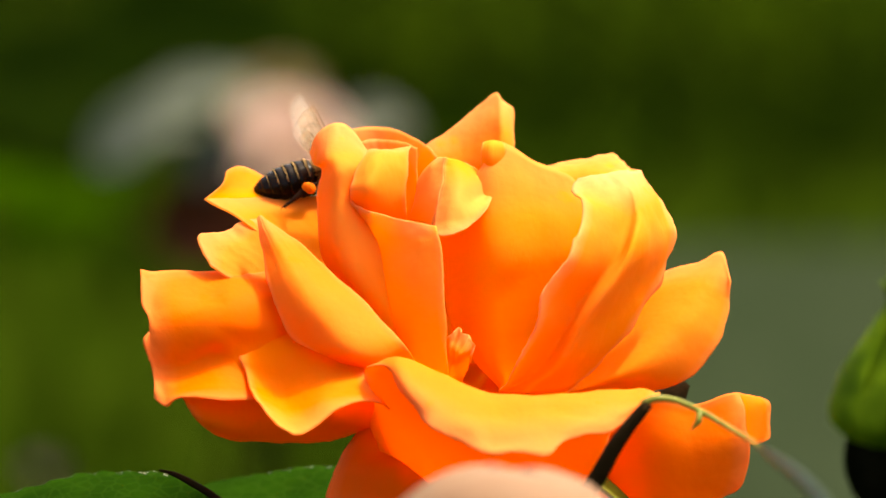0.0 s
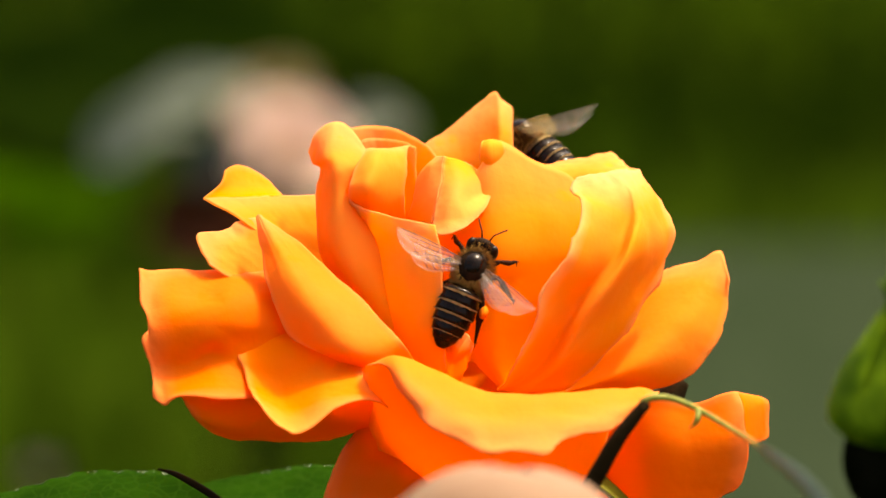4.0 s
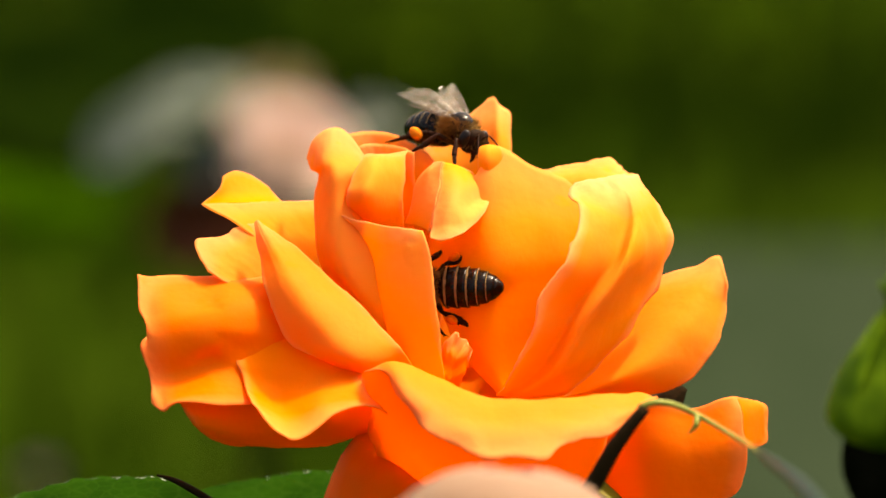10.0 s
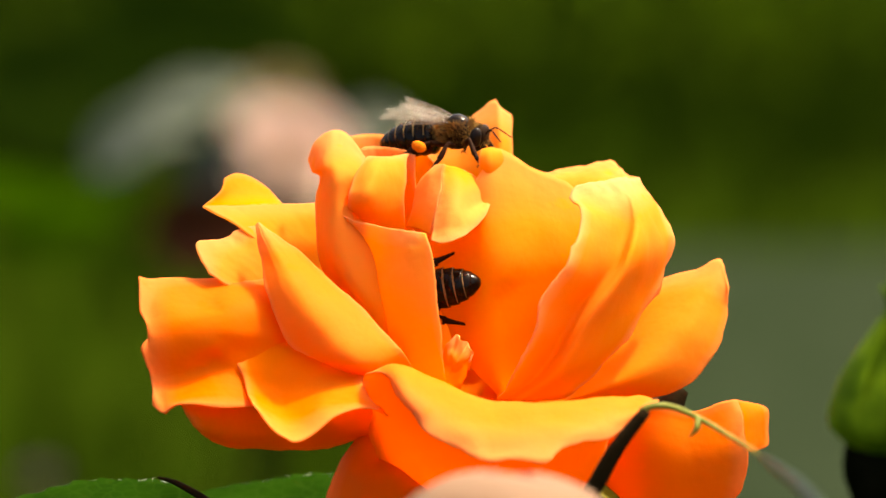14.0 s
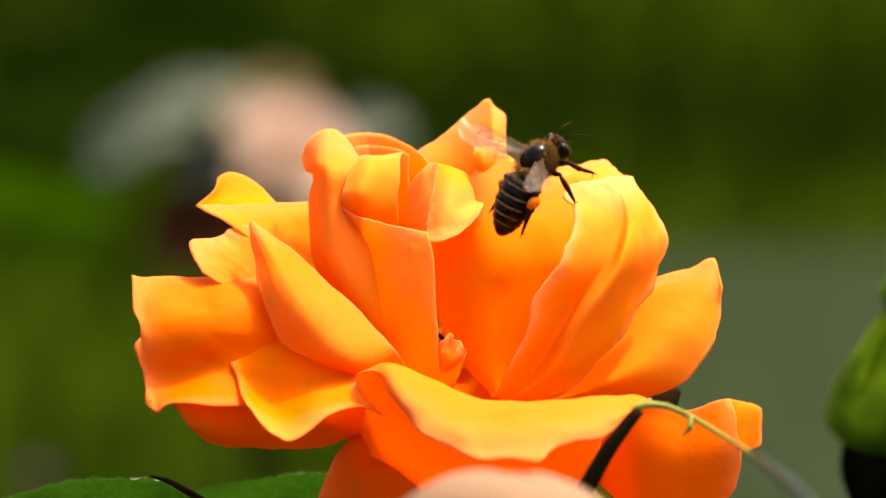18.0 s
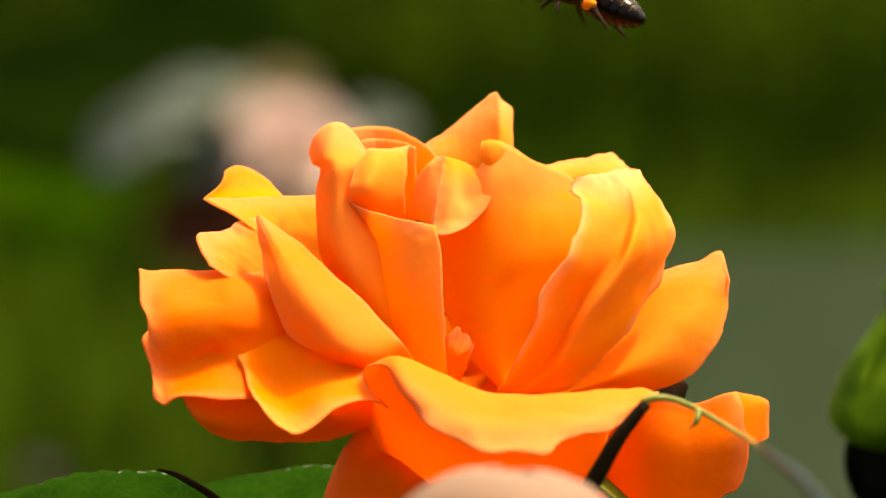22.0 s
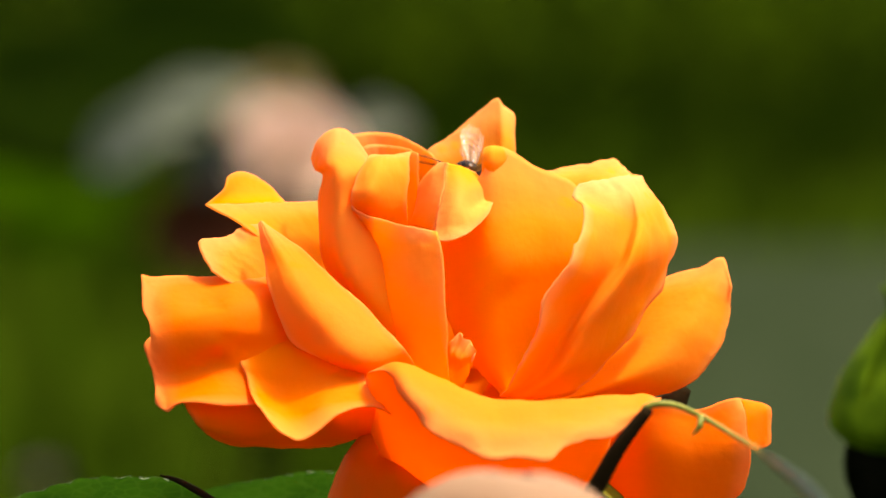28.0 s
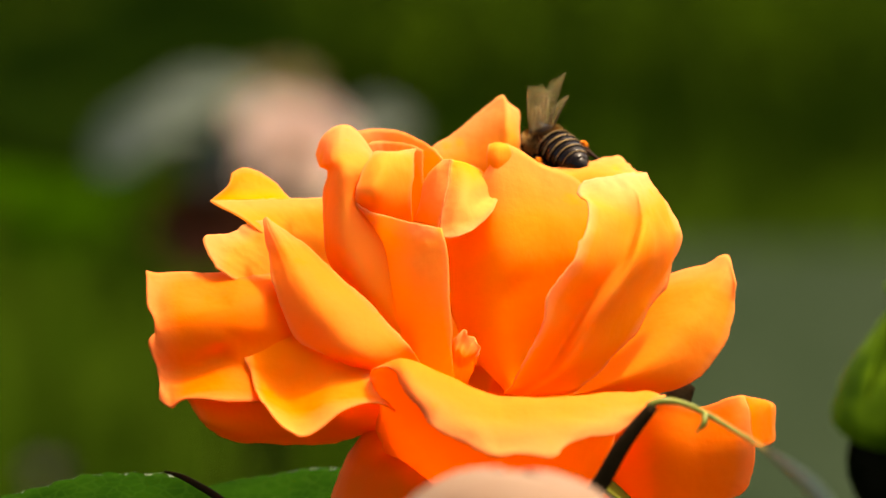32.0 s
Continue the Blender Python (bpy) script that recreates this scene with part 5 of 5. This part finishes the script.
BEE_2 = [(0, 5.9, 13.0, -0.1, 0.11, -0.11, 0.99, 0.00, 0.99, 0.11), (1, 6.0, 12.0, 1.1, 0.11, -0.11, 0.99, 0.00, 0.99, 0.11),
    (1.5, 6.2, 11.0, 3.7, 0.11, -0.11, 0.99, -0.00, 0.99, 0.11), (2, 7.6, 11.0, 4.2, 0.16, -0.11, 0.98, -0.01, 0.99, 0.11),
    (2.4, 8.0, 12.0, 5.6, 0.16, 0.11, 0.98, -0.05, 0.99, -0.10), (2.6, 9.3, 13.0, 7.2, 0.10, 0.31, 0.94, -0.13, 0.95, -0.30),
    (2.65, 9.5, 13.2, 7.3, 0.16, 0.37, 0.92, -0.68, 0.72, -0.17), (2.7, 9.7, 13.5, 7.4, 0.16, 0.46, 0.87, -0.98, 0.01, 0.18),
    (2.75, 9.9, 13.8, 7.5, 0.08, 0.53, 0.84, -0.58, -0.66, 0.47), (2.8, 10.1, 14.0, 7.6, 0.00, 0.53, 0.85, 0.00, -0.85, 0.53),
    (3, 10.1, 14.0, 6.6, -0.10, 0.78, 0.62, 0.01, -0.62, 0.78), (3.2, 11.3, 14.0, 12.3, -0.30, 0.81, 0.51, 0.08, -0.51, 0.86),
    (3.5, 11.9, 14.0, 13.1, -0.41, 0.76, 0.51, 0.14, -0.50, 0.86), (4.2, 7.6, 24.0, 11.5, -0.85, 0.42, 0.32, 0.24, -0.23, 0.94),
    (5, 4.5, 26.0, 8.3, -0.97, 0.22, 0.11, 0.13, 0.10, 0.99), (6.5, -0.6, 24.0, 8.2, -0.94, 0.10, 0.31, 0.32, 0.10, 0.94),
    (7, -1.1, 22.0, 9.5, -0.65, 0.11, 0.75, 0.63, 0.63, 0.45), (7.5, -2.7, 20.0, 14.5, -0.55, -0.67, 0.50, 0.35, 0.36, 0.87),
    (7.8, -3.4, 18.0, 11.5, -0.21, -0.93, 0.31, 0.20, 0.27, 0.94), (8.2, -3.8, 17.0, 9.9, 0.33, -0.88, 0.33, -0.10, 0.31, 0.94),
    (9, -5.7, 16.0, 11.4, 0.55, -0.44, 0.71, -0.61, 0.38, 0.70), (9.3, -2.8, 12.0, 12.8, 0.91, -0.34, 0.23, -0.26, -0.05, 0.96),
    (9.5, -0.6, 9.0, 12.7, 0.85, -0.42, -0.32, 0.24, -0.23, 0.94), (10, 2.1, 8.0, 13.3, 0.60, -0.75, -0.28, 0.20, -0.20, 0.96),
    (10.5, 1.8, 8.0, 13.0, 0.70, -0.64, -0.30, 0.23, -0.19, 0.95), (11, 1.3, 8.0, 12.8, 0.75, -0.45, -0.48, 0.36, -0.34, 0.87),
    (11.5, 1.3, 8.0, 12.6, 0.73, -0.63, -0.26, 0.20, -0.17, 0.97), (12, 1.1, 8.0, 12.9, 0.72, -0.68, -0.10, 0.07, -0.08, 0.99),
    (12.5, 1.6, 8.0, 12.9, 0.77, -0.63, -0.10, 0.06, -0.09, 0.99), (13, 2.2, 8.0, 12.5, 0.87, -0.49, -0.08, -0.00, -0.17, 0.99),
    (13.5, 1.8, 8.0, 12.6, 0.91, -0.38, -0.15, 0.10, -0.16, 0.98), (14, 1.6, 8.0, 13.5, 0.93, -0.36, -0.03, -0.03, -0.17, 0.99),
    (14.3, 1.5, 8.0, 13.4, 0.93, -0.10, -0.36, 0.33, -0.21, 0.92), (14.5, -0.4, 8.0, 12.3, 0.78, -0.52, -0.36, 0.17, -0.38, 0.91),
    (14.85, -1.3, 8.5, 9.3, 0.49, -0.34, -0.80, 0.18, -0.86, 0.48), (15.2, -2.2, 9.0, 6.3, 0.22, 0.11, -0.97, -0.03, -0.99, -0.12),
    (16, -2.0, 9.0, -7.0, -0.00, 0.10, -1.00, -0.00, -1.00, -0.10), (20.5, -2.6, 9.0, -7.4, -0.00, 0.10, -1.00, -0.00, -1.00, -0.10),
    (21.4, -2.9, 8.0, -6.2, -0.10, 0.10, -0.99, -0.02, -0.99, -0.10), (22.2, -3.1, 7.0, -3.1, -0.10, 0.10, -0.99, -0.02, -0.99, -0.10),
    (22.6, -3.0, 7.0, -3.1, -0.10, 0.10, -0.99, -0.02, -0.99, -0.10), (23.2, -2.5, 9.0, -7.5, -0.00, 0.10, -1.00, -0.00, -1.00, -0.10),
    (26, -0.8, 9.0, -6.1, 0.20, 0.10, -0.98, 0.04, -1.00, -0.09), (26.6, 0.3, 8.5, -1.0, 0.28, -0.44, -0.85, 0.21, -0.84, 0.50),
    (27.2, 1.5, 8.0, 4.1, 0.44, -0.78, -0.44, 0.29, -0.34, 0.89), (27.5, 2.0, 9.0, 6.6, 0.65, -0.76, -0.00, -0.01, -0.01, 1.00),
    (28, 2.5, 11.0, 8.3, 0.65, -0.76, 0.00, -0.04, -0.04, 1.00), (28.5, 1.4, 11.0, 9.3, 0.63, -0.76, 0.15, -0.29, -0.05, 0.96),
    (28.8, 1.3, 11.0, 9.4, 0.78, -0.62, 0.10, -0.22, -0.11, 0.97), (29, 1.6, 11.0, 9.4, 0.97, -0.22, 0.11, -0.15, -0.17, 0.98),
    (29.2, 2.2, 10.0, 9.0, 0.99, 0.11, 0.11, -0.08, -0.20, 0.98), (29.4, 3.7, 10.0, 9.0, 0.98, 0.05, 0.21, -0.20, -0.20, 0.96),
    (29.6, 5.5, 11.0, 9.9, 0.96, 0.10, 0.25, -0.23, -0.20, 0.95), (29.8, 7.3, 11.0, 10.6, 0.90, 0.10, 0.42, -0.39, -0.22, 0.89),
    (30.1, 8.8, 11.0, 11.6, 0.91, 0.05, 0.42, -0.40, -0.21, 0.89), (30.4, 9.8, 11.0, 12.2, 0.99, 0.05, 0.15, -0.14, -0.20, 0.97),
    (30.7, 11.5, 11.0, 12.5, 0.97, 0.10, 0.20, -0.18, -0.20, 0.96), (30.85, 12.2, 13.0, 13.1, 0.61, 0.76, 0.20, 0.03, -0.28, 0.96),
    (31, 11.5, 16.0, 13.2, -0.05, 0.98, 0.20, -0.00, -0.20, 0.98), (31.2, 12.4, 16.0, 13.1, -0.05, 0.97, 0.25, -0.00, -0.25, 0.97),
    (31.4, 11.9, 17.0, 13.8, -0.35, 0.91, 0.22, 0.07, -0.21, 0.97), (31.6, 11.3, 18.0, 12.9, -0.40, 0.90, 0.14, -0.19, -0.23, 0.95),
    (32, 11.1, 19.0, 12.4, -0.42, 0.90, 0.10, -0.24, -0.22, 0.95)]
# wings: seconds, state (where they differ: right wing, left wing)
WINGS_1 = [(0, 5.6), (1.0, 5.4), (1.2, 5), (1.5, 1.1), (2.1, 1.2), (2.3, 2), (3.3, 2), (3.5, 1.6), (4.5, 2, 2.6), (5.5, 2.1, 3), (6.0, 2.3, 3), (6.4, 1.8, 2.4), (6.8, 0.8), (7.2, 0.8), (7.5, 2), (8, 3), (13.8, 3), (14.1, 2), (14.3, 1.2), (16.5, 0.2), (17.3, 0.3), (17.6, 0.5), (17.9, 1.5), (18.1, 2), (18.4, 1.6), (18.7, 6), (19.5, 6), (19.75, 0.1), (20.6, 1), (20.8, 1.8), (21.3, 2), (32, 2)]
WINGS_2 = [(0, 0.3), (2.6, 0.5), (3.5, 0.9), (7.5, 0.9), (9, 0.6), (9.6, 0.5), (9.9, 8, 0.25), (11, 8, 0.5), (12, 8, 0.5), (13, 8, 0.3), (14.1, 8, 0.2), (14.5, 0.9), (16, 0.2), (26, 0.2), (27, 0.3, 7), (28, 0.3, 7), (28.6, 0.3, 7), (29.0, 0.3, 6.45), (29.2, 0.5, 0.7), (29.5, 0.5), (29.8, 0.1), (30.7, 0.1), (30.9, 1), (31.05, 7.5, 7.1), (31.4, 7.5, 7.1), (31.6, 4), (32, 4)]
# how fast the bee steps: seconds, 0 to 1
STEPS_1 = [(0, 0.6), (2.2, 0.8), (2.4, 0.1), (3.4, 0.3), (7, 0.5), (14, 0.35), (18, 0.6), (19.6, 0.5), (21.4, 0.1), (32, 0)]
STEPS_2 = [(0, 0.5), (3.5, 0.5), (10, 0.5), (14.5, 0.6), (17, 0.1), (27, 0.1), (28, 0.6), (32, 0.5)]

# bend of the abdomen: seconds, degrees
BENDS_1 = [(0, -10), (1.7, -14), (2.5, -10), (3.0, -18), (3.5, -10), (7, -16), (8, -8), (14.2, -8), (17.5, -8), (17.8, -20), (18.0, -30), (18.2, -20), (18.6, -6), (20, -6), (32, -10)]
BENDS_2 = [(0, -10), (9.5, -10), (10, -16), (12.5, -16), (13, -8), (14, -10), (16, -10), (27, -45), (29.2, -45), (29.7, -42), (30.5, -40), (31, -16), (32, -18)]


def level(rows, t):
    return float(np.interp(t, [r[0] for r in rows], [r[1] for r in rows]))


def sit(x, y, z, fx, fy, fz, ux, uy, uz):
    f = Vector((fx, fy, fz)).normalized()
    u = Vector((ux, uy, uz))
    u = (u - f * u.dot(f)).normalized()
    m = Matrix((f, u.cross(f), u)).transposed().to_4x4()
    return ROSE @ Matrix.Translation(Vector((x, y, z)) * MM) @ m


bees = [(honey_bee("dark honey bee with orange pollen loads on the rose", 21, 0.62), BEE_1, WINGS_1, STEPS_1, BENDS_1),
        (honey_bee("dark honey bee with frayed clear wings on the rose", 33, 0.52), BEE_2, WINGS_2, STEPS_2, BENDS_2)]

# ---- movement ----
# the rose sways: seconds, right, up (mm), turn (degrees)
ROSE_ROWS = [(0, -0.01, -0.27, 0.00), (0.5, -0.01, -0.27, 0.00), (1, -0.05, -0.25, -0.03), (1.5, 0.03, -0.25, -0.02), (2, -0.04, -0.24, -0.08), (2.5, -0.01, -0.09, -0.01), (3, 0.00, -0.13, -0.02), (3.5, 0.02, -0.15, 0.01), (5.5, -0.07, -0.23, -0.00), (6, -0.04, -0.30, 0.03), (6.5, -0.10, -0.30, 0.02), (7, -0.07, -0.28, 0.04), (7.5, -0.28, -0.58, -0.16), (8, -0.13, -0.51, -0.04), (8.5, -0.22, -0.39, -0.21), (9, -0.10, -0.43, -0.10), (9.5, -0.10, -0.51, -0.10), (10, -0.01, -0.57, -0.10), (10.5, -0.14, -0.44, -0.04), (11, -0.13, -0.66, 0.01), (11.5, -0.12, -0.47, -0.16), (12, -0.35, -0.86, -0.10), (12.5, -0.06, -0.62, -0.11), (13, -0.06, -0.74, -0.11), (13.5, -0.22, -0.92, -0.07), (14, -0.10, -0.42, -0.02), (14.5, -0.15, -0.09, -0.06), (16.5, -0.62, -1.24, 0.22), (17, -0.82, -1.31, -0.33), (17.5, -0.28, -0.86, 0.07), (18, -0.55, -0.37, 0.04), (18.5, -0.54, -0.88, -0.03), (19, -0.46, 0.02, 0.12), (19.5, -0.36, -0.06, -0.03), (20, -0.54, 0.09, -0.04), (20.5, -0.21, -0.49, 0.10), (21, -0.27, 0.12, 0.06), (21.5, -0.15, -0.10, 0.02), (22, -0.19, 0.02, 0.01), (22.5, -0.03, -0.04, 0.01), (23, -0.04, -0.02, -0.09), (23.5, 0.01, -0.11, -0.02), (24, -0.04, -0.09, 0.03), (24.5, -0.02, 0.07, 0.01), (25, 0.06, 0.12, 0.00), (25.5, -0.01, 0.26, -0.02), (27.5, 0.10, -0.30, 0.03), (28, 0.10, -0.29, 0.01), (28.5, 0.00, -0.13, -0.11), (29, 0.08, 0.04, 0.07), (29.5, -0.02, -0.03, 0.04), (30, 0.01, -0.05, 0.21), (30.5, 0.05, -0.20, 0.03), (31, 0.09, -0.34, 0.05), (31.5, 0.21, 0.34, 0.18), (32, 0.24, -0.23, 0.12)]
PETAL_PUSH = [(0, 0), (5.8, 0), (6.5, 1.5), (7, 3), (9, 3.6), (14, 3.0), (14.5, 2.0), (16.5, 1.2), (17.5, 0.2), (18.2, 0), (32, 0)]


def motions():
    walk(rose, [(t, ROSE @ Matrix.Translation((BASE + Vector((dx, 0, dz))) * MM) @ pose(0, 0, 0, 0, turn, 0)) for t, dx, dz, turn in ROSE_ROWS])
    # the cupped petal gives way to the bee; it turns about its foot
    foot = Vector((-1.5 - BASE.x, -4 - BASE.y, -15.5 - BASE.z)) * MM
    hinge = Matrix.Translation(foot)
    walk(PETAL_C1, [(t, hinge @ pose(0, 0, 0, 0, -a, 0) @ hinge.inverted()) for t, a in PETAL_PUSH])
    for (bee, legs, wings, abdomen), path, wing_rows, steps, bends in bees:
        walk(bee, [(r[0], sit(*r[1:])) for r in path])
        for w, s, dx, name in wings:
            walk(w, [(r[0], wing_pose(s, dx, name, r[-1] if s > 0 else r[1])) for r in wing_rows])
        walk(abdomen, [(t, pose(-1.75 * MM, 0, -0.25 * MM, 0, a, 0)) for t, a in bends])
        for i, (leg, j, s, name) in enumerate(legs):
            phase = math.pi * ((i // 2 + (s > 0)) % 2)
            at = Vector((j[0], s * j[1], j[2])) * MM
            rows = []
            for t in np.arange(0, 32.01, 0.25):
                k = level(steps, t)
                a = 16 * k * math.sin(t * 9 + phase) + 4 * noise.noise(Vector((t * 0.7, i * 3.1, 0)))
                b = 7 * k * math.cos(t * 9 + phase)
                rows.append((float(t), Matrix.Translation(at) @ pose(0, 0, 0, b * s, 0, a)))
            walk(leg, rows)


motions()
